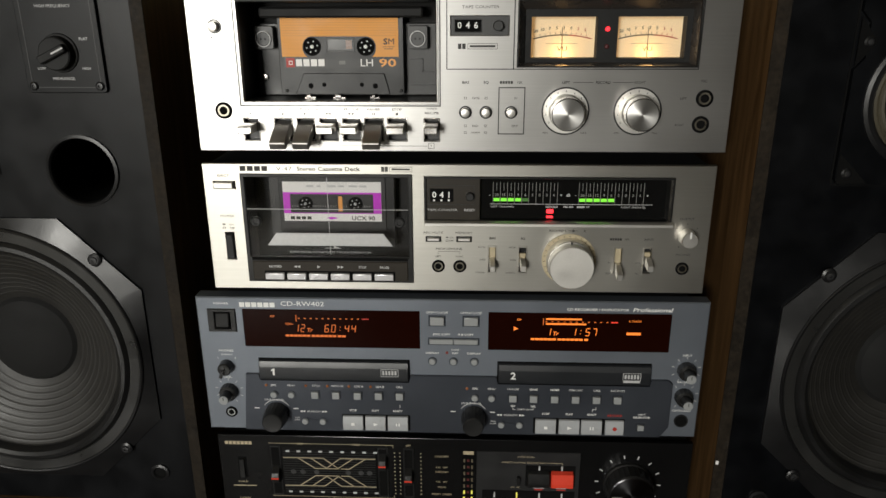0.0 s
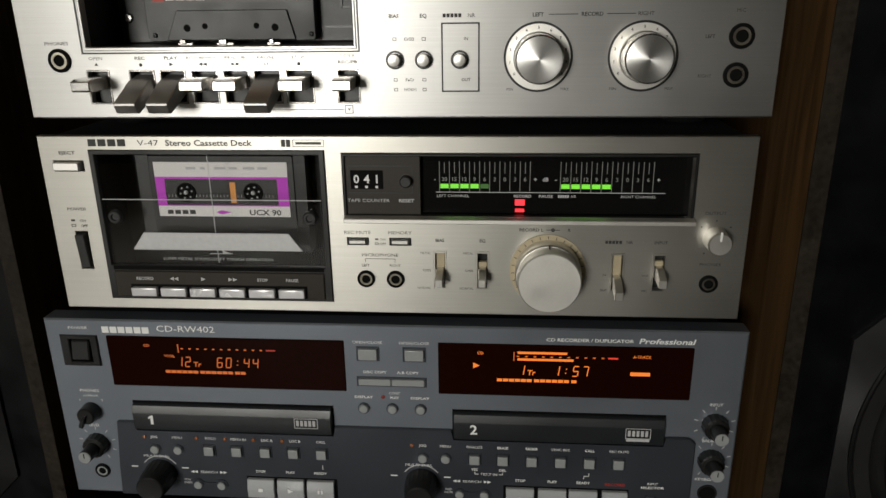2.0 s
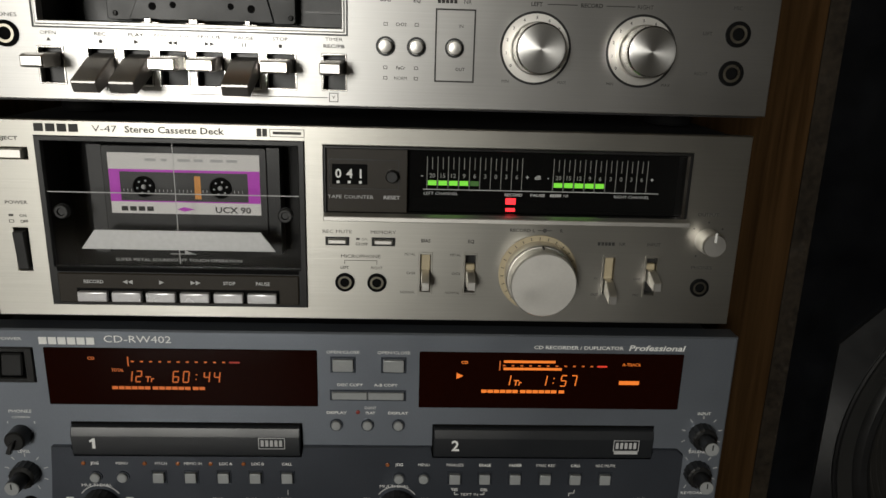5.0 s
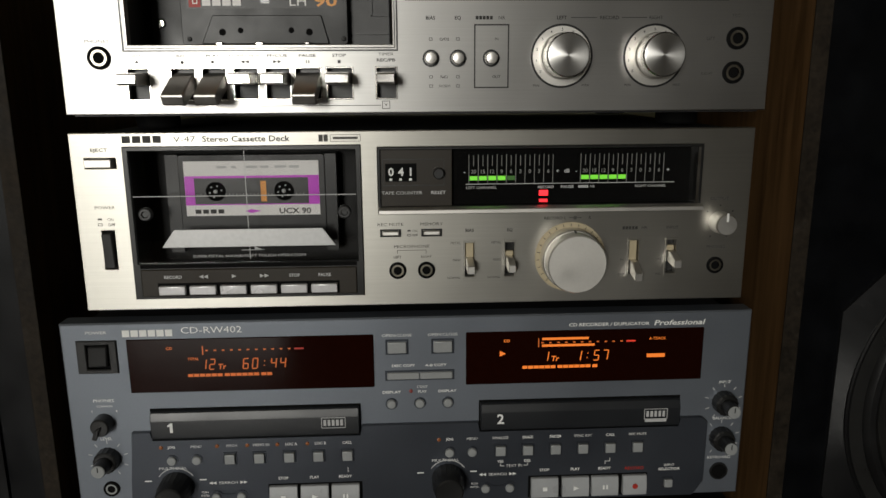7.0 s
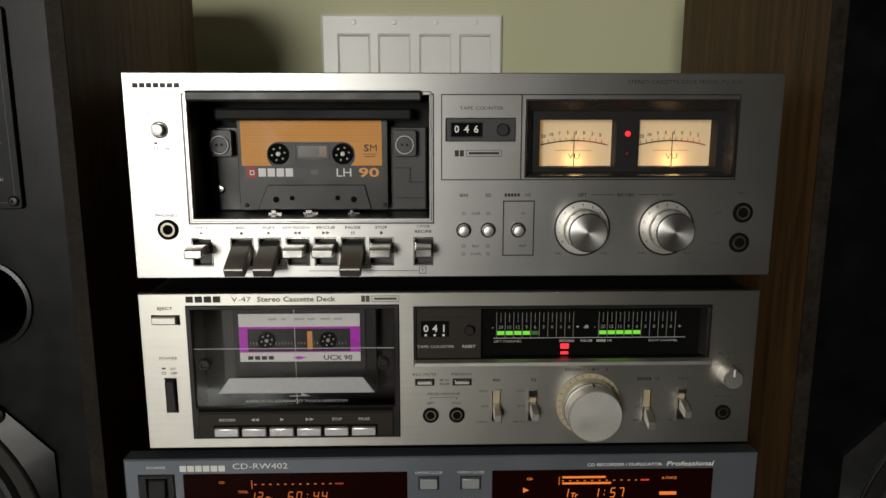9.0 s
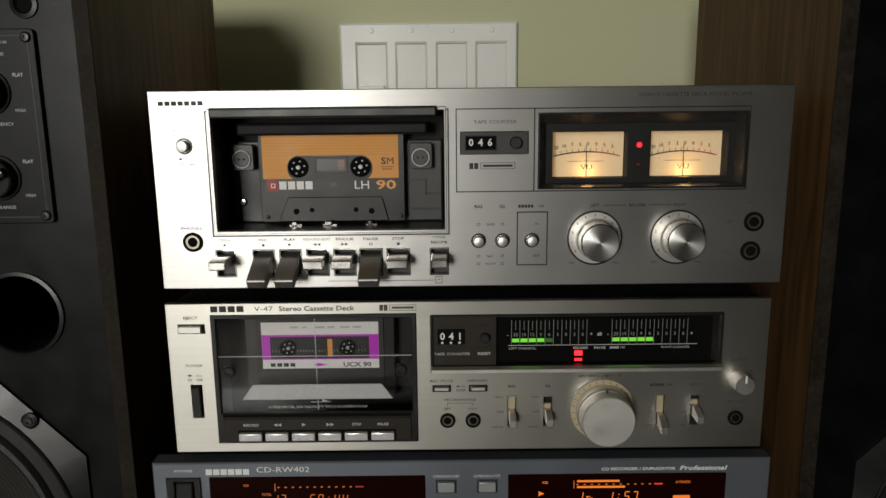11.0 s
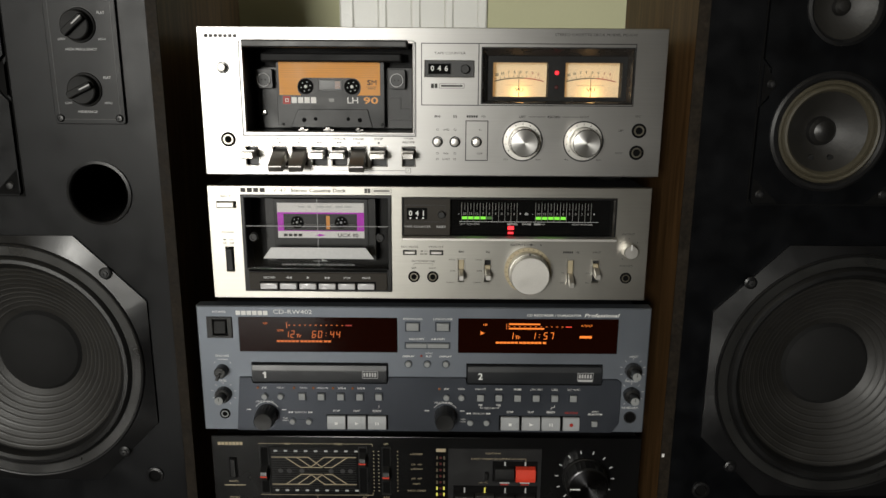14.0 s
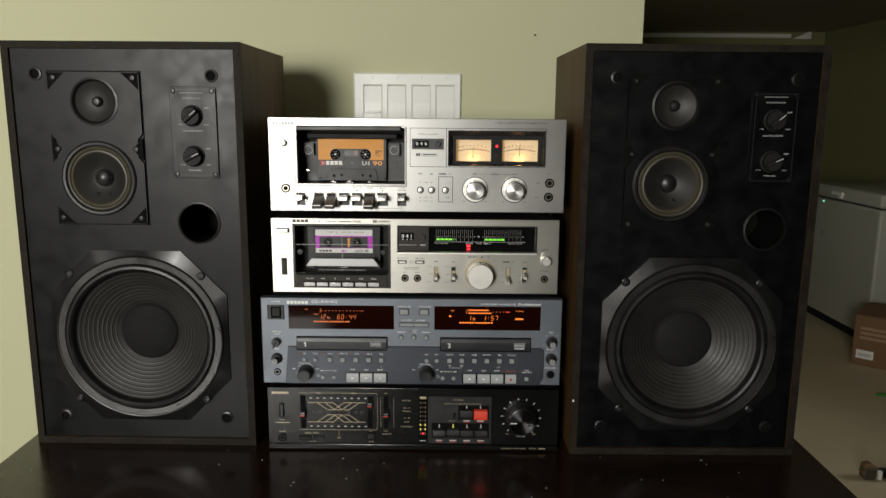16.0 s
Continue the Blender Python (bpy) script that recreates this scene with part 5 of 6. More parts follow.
part("tape_pack", box(-101.5, -98, Y - 0.6, Y - 0.45, 1062.4, 1075.4), M_ORANGE_INK, wn)
part("window_scale", join(*[box(-141 + i * 2.2, -140.7 + i * 2.2, Y - 0.55, Y - 0.4, 1066, 1067.6) for i in range(31)]), M_GREY_INK, wn)
for hx in (-129.5, -87):
    hub(hx, 1069, Y - 0.7, 5.4, M_GREY_INK, cbt)
bars(-143, -124, 1056.3, 2.6, 4, M_INK, s2, Y - 0.3, 0.25)
lettering("UCX 90", -80.5, 1056.3, 3.4, M_INK, s2, Y - 0.3, 20)
part("label_arrow", prism([(-112, 1056.3), (-108, 1057.6), (-102, 1056.3), (-108, 1055)], Y - 0.5, Y - 0.3), M_PURPLE, s2)
part("handwriting_bar", join(*[box(-128 + i * 9, -128 + i * 9 + w_, Y - 0.4, Y - 0.3, 1083.5, 1085) for i, w_ in enumerate((6, 3, 7, 5, 7, 6))]), M_GREY_INK, s2)


# ---- compact disc recorder ----
C0, C1, CB, CT = -228.5, 215, 857, 989
dc = thing("cd_recorder", (0, 0, 850), "slate grey twin compact disc recorder with orange displays", "cd recorder", "stacked hi-fi units")
fc = part("faceplate", plate(C0, C1, CB, CT, 0, 14, [(-217.5, -195.5, 957.5, 976.5)], 1.0), M_SLATE, dc, "slate grey front panel")
part("case", box(C0 + 14, C1 - 14, 14, 300, CB + 2, CT - 0.5, 1), M_STEEL, dc, "black steel case")
for fx in (-185, 175):
    for fy in (30, 260):
        part("foot", lathe(0, 0, [(0, -4.4), (13, -4.4), (14, -3), (14, 4.4), (0, 4.4)], 20), M_BLACK, dc).matrix_basis = pose(fx * 0.001, fy * 0.001, 0.0044, 90) @ Matrix.Translation((0, 0, 0.850))
lettering("POWER", -206, 983, 1.8, M_WHITE_INK, fc, w=13)
pb = part("power_button", plate(-219, -194, 956, 978, -1.4, 0.5, [(-213, -199, 959, 975)], 0.6), M_BLACK, dc)
part("button_cap", prism([(-3.2, 961), (-1.2, 974), (6, 974.5), (6, 959.5)], -212, -200, "x", 0.8), M_BLACK_MATT, pb)
bars(-190, -158, 982, 4.4, 6, M_WHITE_INK, fc, 0, 0.16)
lettering("CD-RW402", -134.5, 983.5, 4.2, M_WHITE_INK, fc, w=38)
lettering("CD RECORDER / DUPLICATOR", 147, 981.5, 2.1, M_WHITE_INK, fc, w=53, align="r")
lettering("Professional", 184, 981.8, 3.4, M_WHITE_INK, fc, w=34, align="r", slant=0.2)


def display(x0, x1, track, minutes, play):
    d = part("display", box(x0, x1, -0.8, 3, 942, 978, 0.5), M_VFD, dc, "dark display window with glowing orange figures")
    ys = -0.8
    tx = x0 + (47 if play else 45)
    seven(track, tx - (0 if len(track) > 1 else -3), 960.6, 7.4, 3.6, 5.4, G_ORANGE if play else G_ORANGE_DIM, d, ys)
    lettering("Tr", tx + (14 if len(track) > 1 else 11.5), 959, 3.4, G_ORANGE if play else G_ORANGE_DIM, d, ys, slant=0.15)
    seven(minutes, x0 + 71.5, 960.6, 7.4, 3.7, 5.9, G_ORANGE if play else G_ORANGE_DIM, d, ys, name="display_time")
    lit = G_ORANGE if play else G_ORANGE_DIM
    n = 16 if not play else 15
    for i in range(n - 2):
        part("track_segment", box(x0 + 37 + i * 3.7 + (i // 6) * 0.9, x0 + 40.2 + i * 3.7 + (i // 6) * 0.9, ys - 0.2, ys, 952.4, 954.3), lit, d)
    lettering("CD", x0 + 26.5, 971.8, 1.7, lit, d, ys, 4)
    scale = [box(x0 + 49 + i * 5.2, x0 + 50.6 + i * 5.2, ys - 0.2, ys, 969.6, 970.4) for i in range(11)]
    part("level_scale", join(*scale, box(x0 + 47, x0 + 47.6, ys - 0.2, ys, 967, 973)), G_ORANGE_DIM, d)
    part("overload_mark", box(x0 + 105, x0 + 111, ys - 0.2, ys, 969.5, 970.5), glow("red_display_segment" if play else "dim_red_display_segment", (1.0, 0.05, 0.02), 1.0 if play else 0.4), d)
    if play:
        part("level_bar", join(*[box(x0 + 49.5, x0 + b, ys - 0.3, ys - 0.1, z0, z0 + 1.5) for b, z0 in ((80, 971.9), (84, 967.3))]), G_ORANGE, d)
        part("play_mark", prism([(x0 + 22, 965), (x0 + 22, 961.2), (x0 + 26, 963.1)], ys - 0.2, ys), G_ORANGE, d)
        lettering("A-TRACK", x0 + 125.5, 971.4, 1.9, G_ORANGE, d, ys, 11)
        part("a_track_block", box(x0 + 119, x0 + 131, ys - 0.2, ys, 958.4, 960.8), G_ORANGE, d)
    else:
        lettering("TOTAL", x0 + 41, 964.5, 1.8, G_ORANGE_DIM, d, ys, 7)
    return d


display(-188, -32.5, "12", "60:44", False)
display(27, 183.5, "1", "1:57", True)


def knob_pair(x, z, words, parent, small=False):
    k = part("dual_knob", lathe(x, z, [(8.0, 0), (7.5, -6.5), (6.6, -7.2), (0, -7.2)], 32, 0.2, 1), M_BLACK, parent)
    part("knob_tip", lathe(x, z, [(4.8, -7), (4.4, -16.5), (3.9, -17.2), (0, -17.2)], 28), M_BLACK, k)
    part("knob_end", lathe(x, z, [(4.3, -17.2), (3.9, -17.8), (0, -17.8)], 24), M_BTN, k)
    part("knob_line", box(x - 0.3, x + 0.3, -18.1, -17.8, z, z + 3.4), M_BLACK, k)
    part("dial_ticks", join(*[prism([(x + r * math.cos(a) + w * math.sin(a), z + r * math.sin(a) - w * math.cos(a)) for r, w in ((10.6, 0.25), (13, 0.25), (13, -0.25), (10.6, -0.25))], -0.15, 0) for a in [radians(-60 + 37.5 * i) for i in range(9)]]), M_GREY_INK, k)
    lettering(words, x, z + 14.2, 2.0, M_WHITE_INK, fc)


lettering("PHONES", -206, 937.2, 2.0, M_WHITE_INK, fc, w=13)
lettering("COMMON", -206, 933.3, 1.3, M_WHITE_INK, fc, w=10)
lettering("1", -214, 930, 1.4, M_WHITE_INK, fc)
lettering("2", -198.5, 930, 1.4, M_WHITE_INK, fc)
sel = part("selector_knob", lathe(-207, 922, [(6.4, 0), (6, -8), (5.2, -9), (0, -9)], 28), M_BLACK, dc)
part("selector_wing", prism([(-209, 921.5), (-205.5, 923.5), (-208.8, 914.5), (-211.5, 915.5)], -11.5, -8.5, "y", 0.4), M_BLACK, sel)
knob_pair(-207, 896.5, "LEVEL", dc)
jack(-207, 875, 5.2, dc, M_BTN)
knob_pair(200.5, 925, "INPUT", dc)
knob_pair(200.5, 899, "BALANCE", dc)
lettering("KEYBOARD", 200.5, 884.3, 1.9, M_WHITE_INK, fc, w=16)
kb = part("keyboard_socket", lathe(201, 874, [(6.4, 0.3), (6.2, -0.9), (5.2, -0.9), (4.9, 0.3)], 28), M_BLACK, dc)
part("jack_hole", lathe(201, 874, [(5.2, -0.2), (0, -0.2)], 24), M_HOLE, kb)
# centre buttons
for cx in (-17.5, 12):
    lettering("OPEN/CLOSE", cx, 977, 1.8, M_WHITE_INK, fc, w=19)
    b = part("open_button", plate(cx - 7.4, cx + 7.4, 964, 974.2, -0.5, 0.2, [(cx - 6.4, cx + 6.4, 965, 973.2)], 0.2), M_SLATE_DARK, dc)
    part("button_cap", box(cx - 6, cx + 6, -2.4, 0.2, 965.3, 972.9, 0.6, 2), M_BTN, b)
lettering("DISC COPY", -13.5, 956.2, 1.7, M_WHITE_INK, fc, w=15)
lettering("A-B COPY", 7.5, 956.2, 1.7, M_WHITE_INK, fc, w=14)
b = part("copy_button", plate(-25.5, 19.5, 946, 953, -0.4, 0.2, [(-24.4, 18.4, 947, 952)], 0.2), M_SLATE_DARK, dc)
part("button_cap", box(-24.2, -3.4, -2, 0.2, 947.2, 951.8, 0.5), M_BTN, b)
part("button_cap", box(-2.9, 18.2, -2, 0.2, 947.2, 951.8, 0.5), M_BTN, b)


def round_button(x, z, r, parent, mat=M_BTN):
    b = part("round_button", lathe(x, z, [(r + 1, 0.2), (r + 0.9, -0.8), (r + 0.2, -0.8), (r + 0.1, 0.2)], 24), M_SLATE_DARK, parent)
    part("button_cap", lathe(x, z, [(r, 0.2), (r, -1.8), (r * 0.8, -2.5), (0, -2.8)], 24), mat, b)


for cx, words in ((-21.5, "DISPLAY"), (15, "DISPLAY")):
    lettering(words, cx, 938, 1.7, M_WHITE_INK, fc, w=12)
lettering("CONT", -1.5, 941.3, 1.7, M_WHITE_INK, fc)
lettering("PLAY", -1.5, 938, 1.7, M_WHITE_INK, fc)
for cx in (-21.8, -3.2, 15.2):
    round_button(cx, 930, 3.0, dc)


def little_lamp(x, z, parent, y=0.0, mat=surface("amber_unlit_lamp", (0.30, 0.09, 0.02), 0.3)):
    part("indicator_lamp", lathe(x, z, [(1.3, y + 0.1), (1.2, y - 0.6), (0, y - 1.0)], 12), mat, parent)


little_lamp(-9, 938.5, dc, mat=surface("red_unlit_lamp", (0.25, 0.03, 0.02), 0.3))
# trays and the lower keypad
lp = part("keypad_panel", prism([(-190, 915.5), (-177.5, 915.5), (-177.5, 908.5), (-42, 908.5), (-42, 916.3), (35.5, 916.3), (35.5, 908.5), (170.5, 908.5), (170.5, 915.5), (186, 915.5), (190, 912), (190, 868), (183, 857.4), (-195, 857.4), (-193, 880)], -2.4, 1, "y", 0.7), M_SLATE_DARK, dc, "darker lower keypad panel")
KY = -2.4
for n, x0, x1 in (("1", -176.5, -43), ("2", 36.5, 169.5)):
    t = part("disc_tray", prism([(-1, 909.6), (-4.8, 911.5), (-5.4, 924), (-3.6, 929.4), (1, 930)], x0, x1, "x", 0.5), M_TRAY, dc, "black disc tray front")
    part("tray_gap", box(x0 - 0.9, x1 + 0.9, -0.5, 0.4, 908.8, 930.8), M_HOLE, t)
    if n == "2":
        lettering(n, x0 + 13, 919.5, 6.6, M_WHITE_INK, t, -5.5, name="numeral")
    else:
        part("numeral", prism([(x0 + 12.4, 916.2), (x0 + 14.2, 916.2), (x0 + 14.2, 922.8), (x0 + 12.9, 922.8), (x0 + 11, 921.4), (x0 + 11, 920.2), (x0 + 12.4, 920.8)], -5.7, -5.4), M_WHITE_INK, t)
    lo = x1 - 23
    part("disc_mark", join(*[box(lo + i * 2.7, lo + i * 2.7 + 1.7, -5.7, -5.3, 918.2, 922.2) for i in range(5)]), M_GREY_INK, t)
    part("disc_mark", outline(lo - 1.2, lo + 14, 916.6, 923.6, 0.4, -5.3), M_GREY_INK, t)
    if n == "2":
        part("disc_mark", box(lo - 0.8, lo + 13.6, -5.8, -5.4, 914.6, 916.4), M_GREY_INK, t)


def square_button(x, z, h, parent, mat=M_BTN):
    b = part("key_button", plate(x - h - 1.2, x + h + 1.2, z - h - 1.2, z + h + 1.2, KY - 0.6, KY + 0.2, [(x - h - 0.3, x + h + 0.3, z - h - 0.3, z + h + 0.3)], 0.3), M_SLATE_DARK, parent)
    part("button_cap", box(x - h, x + h, KY - 2.4, KY + 0.2, z - h, z + h, 0.5, 2), mat, b)


def pad_round(x, z, r, parent):
    b = part("round_button", lathe(x, z, [(r + 1, KY + 0.2), (r + 0.9, KY - 0.7), (r + 0.2, KY - 0.7), (r + 0.1, KY + 0.2)], 24), M_SLATE_DARK, parent)
    part("button_cap", lathe(x, z, [(r, KY + 0.2), (r, KY - 1.8), (r * 0.8, KY - 2.4), (0, KY - 2.6)], 24), M_BTN, b)


for x, words, sq, lampx in ((-165.5, "JOG", 0, -172), (-149.5, "MENU", 0, None), (-128, "PITCH", 1, -136), (-109, "MEMO IN", 1, -116.5), (-89.5, "LOC A", 1, -97), (-70.5, "LOC B", 1, -77.5), (-51.5, "CALL", 1, None),
                            (16, "JOG", 0, 9), (31, "MENU", 0, None), (50, "FINALIZE", 1, None), (68.3, "ERASE", 1, None), (87, "FADER", 1, None), (105.5, "SYNC REC", 1, None), (124, "CALL", 1, None), (142.5, "REC MUTE", 1, None)):
    lettering(words, x + (1.5 if lampx and words != "JOG" else 0), 904.5, 1.8, M_WHITE_INK, lp, KY)
    if sq:
        square_button(x, 895.5, 3.3, dc)
    else:
        pad_round(x, 895.2, 3.0, dc)
    if lampx:
        little_lamp(lampx, 904.5, dc, KY)
for x in (-164, 14.8):
    d = part("multi_dial", lathe(x, 876, [(10.8, KY), (10.4, -13), (10.0, -15)], 40, 0.15, 1), M_BLACK, dc, "black multi dial")
    part("dial_face", lathe(x, 876, [(10.1, -14.6), (9.2, -20.5), (8.4, -21.2), (0, -20.8)], 40), M_BLACK, d)
    lettering("MULTI DIAL", x - 1.5, 889.5, 1.8, M_WHITE_INK, lp, KY, 18)
    lettering("PUSH", x + 18, 871.5, 1.3, M_WHITE_INK, lp, KY)
    lettering("ENTER", x + 18, 869, 1.3, M_WHITE_INK, lp, KY)
    arc = [(x + r * math.cos(radians(a)), 876 + r * math.sin(radians(a))) for r, rng in ((13.2, range(35, 146, 10)), (13.8, range(145, 34, -10))) for a in rng]
    part("dial_arc", prism(arc, KY - 0.2, KY), M_GREY_INK, lp)
    for mx in (x - 20.5, x + 15):
        part("skip_mark", box(mx, mx + 4.5, KY - 0.2, KY, 880.3, 881.1), M_WHITE_INK, lp)
    sx = x + 33.5
    lettering("SEARCH", sx, 878, 1.8, M_WHITE_INK, lp, KY, 12)
    tri = [[(sx + s * (o - 1.2), 876.9), (sx + s * (o - 1.2), 879.1), (sx + s * (o + 1.2), 878)] for s in (-1, 1) for o in (9, 11.4)]
    for t in tri:
        part("arrow_mark", prism(t, KY - 0.2, KY), M_WHITE_INK, lp)
    part("search_rocker", prism([(sx - 12, 868)] + [(sx - 8.2 + 4.4 * math.cos(radians(a)), 868 + 4.4 * math.sin(radians(a))) for a in range(150, 20, -20)] + [(sx, 869.6)] + [(sx + 8.2 + 4.4 * math.cos(radians(a)), 868 + 4.4 * math.sin(radians(a))) for a in range(150, -160, -20)] + [(sx, 866.4)] + [(sx - 8.2 + 4.4 * math.cos(radians(a)), 868 + 4.4 * math.sin(radians(a))) for a in range(-30, -150, -20)], KY - 0.6, KY), M_SLATE_DARK, lp)
    pad_round(sx - 8.2, 868, 2.9, dc)
    pad_round(sx + 8.2, 868, 2.9, dc)
for x0, xs, ws in ((-104.5, (-94.3, -73.8, -53.4), ("STOP", "PLAY", "READY")), (69, (80, 101, 121), ("STOP", "PLAY", "READY"))):
    part("button_well", box(x0, xs[-1] + 11, KY - 0.5, KY, 860, 876, 0.3), M_HOLE, lp)
    for i, (cx, words) in enumerate(zip(xs, ws)):
        lettering(words, cx, 880, 1.9, M_WHITE_INK, lp, KY)
        b = part("transport_button", prism([(KY - 4, 861.5), (KY - 4.2, 868), (KY - 2.6, 875), (KY, 875.2), (KY, 861)], cx - 9.2, cx + 9.2, "x", 0.4), M_BTN_BIG, dc)
        if i == 0:
            part("mark", box(cx - 1.5, cx + 1.5, KY - 4.45, KY - 4.0, 866.6, 869.4), M_WHITE_INK, b)
        elif i == 1:
            part("mark", prism([(cx - 1.7, 866.4), (cx - 1.7, 869.8), (cx + 2.3, 868.1)], KY - 4.45, KY - 4.0), M_WHITE_INK, b)
        else:
            for px in (cx - 1.7, cx + 0.6):
                part("pause_mark", box(px, px + 1.1, KY - 4.45, KY - 4, 866.6, 869.6), M_WHITE_INK, b)
part("button_well", box(132, 150.5, KY - 0.5, KY, 860, 876, 0.3), M_HOLE, lp)
b = part("record_button", prism([(KY - 4, 861.5), (KY - 4.2, 868), (KY - 2.6, 875), (KY, 875.2), (KY, 861)], 133.2, 149.6, "x", 0.4), M_BTN_BIG, dc)
part("mark", disc(141.4, 868, 1.9, KY - 4.5, KY - 4, 16, 0.1), M_RED_INK, b)
lettering("RECORD", 141.5, 879.4, 2.0, M_RED_INK, lp, KY, 13)
lettering("INPUT", 165.5, 881, 1.7, M_WHITE_INK, lp, KY)
lettering("SELECTOR", 165.5, 878, 1.7, M_WHITE_INK, lp, KY, 15)
square_button(165, 868, 2.8, dc)
lettering("YES", 50, 887.4, 1.8, M_WHITE_INK, lp, KY)
lettering("DEL", 68.5, 887.4, 1.8, M_WHITE_INK, lp, KY)
lettering("TEXT IN", 59.3, 884, 1.8, M_WHITE_INK, lp, KY, 11)
part("bracket_rule", join(*[box(a, b_, KY - 0.15, KY, c, d_) for a, b_, c, d_ in ((50, 52.6, 883.8, 884.2), (50, 50.4, 884, 885.8), (66, 68.6, 883.8, 884.2), (68.2, 68.6, 884, 885.8), (-51.7, -51.3, 883, 886.5), (121, 124.5, 885, 885.4), (124.1, 124.5, 885, 887.5), (121, 121.4, 883, 885.2))]), M_WHITE_INK, lp)


# ---- amplifier ----
D0, D1, DB, DT = -223.5, 215, 752.5, 850
de = thing("amplifier", (0, 0, 750.3), "glossy black stereo amplifier with a red key and gold lettering", "amplifier", "stacked hi-fi units")
fd = part("faceplate", box(D0, D1, 0, 5, 761, DT, 0.6, 2), M_AMP, de, "gloss black front panel")
part("bottom_lip", box(D0, D1, -1.5, 5, DB, 760.2, 0.6, 2), M_AMP, de)
part("case", box(D0 + 3, D1 - 3, 5, 290, DB, DT - 1, 1), M_STEEL, de, "black steel case")
for fx in (-185, 175):
    for fy in (30, 250):
        part("foot", box(fx - 9, fx + 9, fy - 9, fy + 9, 750.3, 752.6), M_BLACK, de)
bars(-217, -191, 841.5, 3.4, 7, M_GOLD_INK, fd, 0, 0.2)
ps = part("power_switch", plate(-206.5, -198.5, 803, 826, -0.6, 0.3, [(-205.2, -199.8, 804.4, 824.6)], 0.2), M_HOLE, de)
part("switch_cap", box(-204.9, -200, -2.6, 0.3, 804.7, 824.3, 0.5), M_BLACK, ps)
lettering("POWER", -203, 798.5, 1.9, M_GOLD_INK, fd)
bar(-213, -191, 793.6, 794.6, M_GOLD_INK, fd)
lettering("PHONES", -203, 780, 1.9, M_GOLD_INK, fd)
jack(-203, 770, 6.2, de, M_STEEL)


def slider(x, at, parent):
    s = part("slide_control", plate(x - 4.8, x + 4.8, 784.5, 839, -0.8, 0.3, [(x - 3.6, x + 3.6, 786, 837.5)], 0.3), M_BLACK, parent)
    part("slot_bottom", box(x - 3.7, x + 3.7, -0.25, 0.2, 785.5, 838), M_HOLE, s)
    part("slider_cap", prism([(0, at - 9), (-7.5, at - 5), (-8.5, at), (-7.5, at + 5), (0, at + 9)], x - 3.4, x + 3.4, "x", 0.4), M_BLACK, s)
    part("slider_line", box(x - 3.5, x + 3.5, -8.9, -8.2, at - 0.7, at + 0.7), M_RED_PLASTIC, s)


eq = part("tone_panel", box(-164, -75, -0.8, 0.3, 784, 838.5, 0.4), M_AMP, de, "tone control chart with gold lines")
slider(-170, 808.5, de)
slider(-69, 824, de)
slider(-45, 808.5, de)
part("chart_frame", join(box(-176, -59, -0.2, 0, 841.6, 842.0), box(-176, -59, -0.2, 0, 783, 783.4), box(-59.4, -59, -0.2, 0, 839, 842), box(-59.4, -59, -0.2, 0, 783, 786), box(-117.2, -116.8, -0.2, 0, 772, 783)), M_GOLD_INK, fd)
lettering("BASS", -146, 841.8, 1.7, M_GOLD_INK, fd, -0.2)
lettering("TREBLE", -94, 841.8, 1.7, M_GOLD_INK, fd, -0.2)
lettering("BASS", -117, 770, 1.7, M_GOLD_INK, fd)
hatch = [box(-163, -76, -0.95, -0.8, z, z + 0.25) for z in [789 + 2.6 * i for i in range(18)]]
for rule in hatch:
    part("chart_rule", rule, M_GREY_PLASTIC, eq)
gold = []


def stroke(pts, t=0.42):
    for (xa, za), (xb, zb) in zip(pts, pts[1:]):
        n = Vector((zb - za, xa - xb)).normalized() * t
        gold.append(prism([(xa + n.x, za + n.y), (xb + n.x, zb + n.y), (xb - n.x, zb - n.y), (xa - n.x, za - n.y)], -1.15, -0.95))


for s in (1, -1):
    c, m = 811.5, 1
    for o in (0, 12, 24):
        stroke([(-149 + o, c + s * 15.5), (-133 + o * 0.92, c + s * 4)])
        stroke([(-85 - o, c + s * 15.5), (-101 - o * 0.92, c + s * 4)])
    stroke([(-163, c + s * 15.5), (-125, c + s * 15.5)])
    stroke([(-76, c + s * 15.5), (-109, c + s * 15.5)])
    stroke([(-133, c + s * 4), (-111, c + s * 4)], 0.4)
    stroke([(-101, c + s * 4), (-123 + 14, c + s * 4)], 0.4)
part("chart_lines", join(*gold), M_GOLD_INK, eq)
for z in (834, 789):
    part("chart_figures", join(*[box(-160 + i * 10.3, -156.6 + i * 10.3, -1.1, -0.8, z - 0.9, z + 0.9) for i in range(9)]), M_GREY_INK, eq)
part("tone_symbols", join(*[lathe(x, 811.5, [(2.6, -0.9), (2.4, -1.5), (0, -1.6)], 12) for x in (-154, -145, -132, -102, -90, -82)]), M_GREY_PLASTIC, eq)
for x in (-58, -53, -33.5):
    part("scale_dots", join(*[box(x - 0.5, x + 0.5, -0.2, 0, 788 + i * 4.1, 789 + i * 4.1) for i in range(12)]), M_GOLD_INK, fd)
lettering("LEFT", -45, 842, 1.6, M_GOLD_INK, fd)
lettering("RIGHT", -45, 781.2, 1.5, M_GOLD_INK, fd)
lettering("BALANCE", -44, 777, 2.0, M_GOLD_INK, fd, w=14)
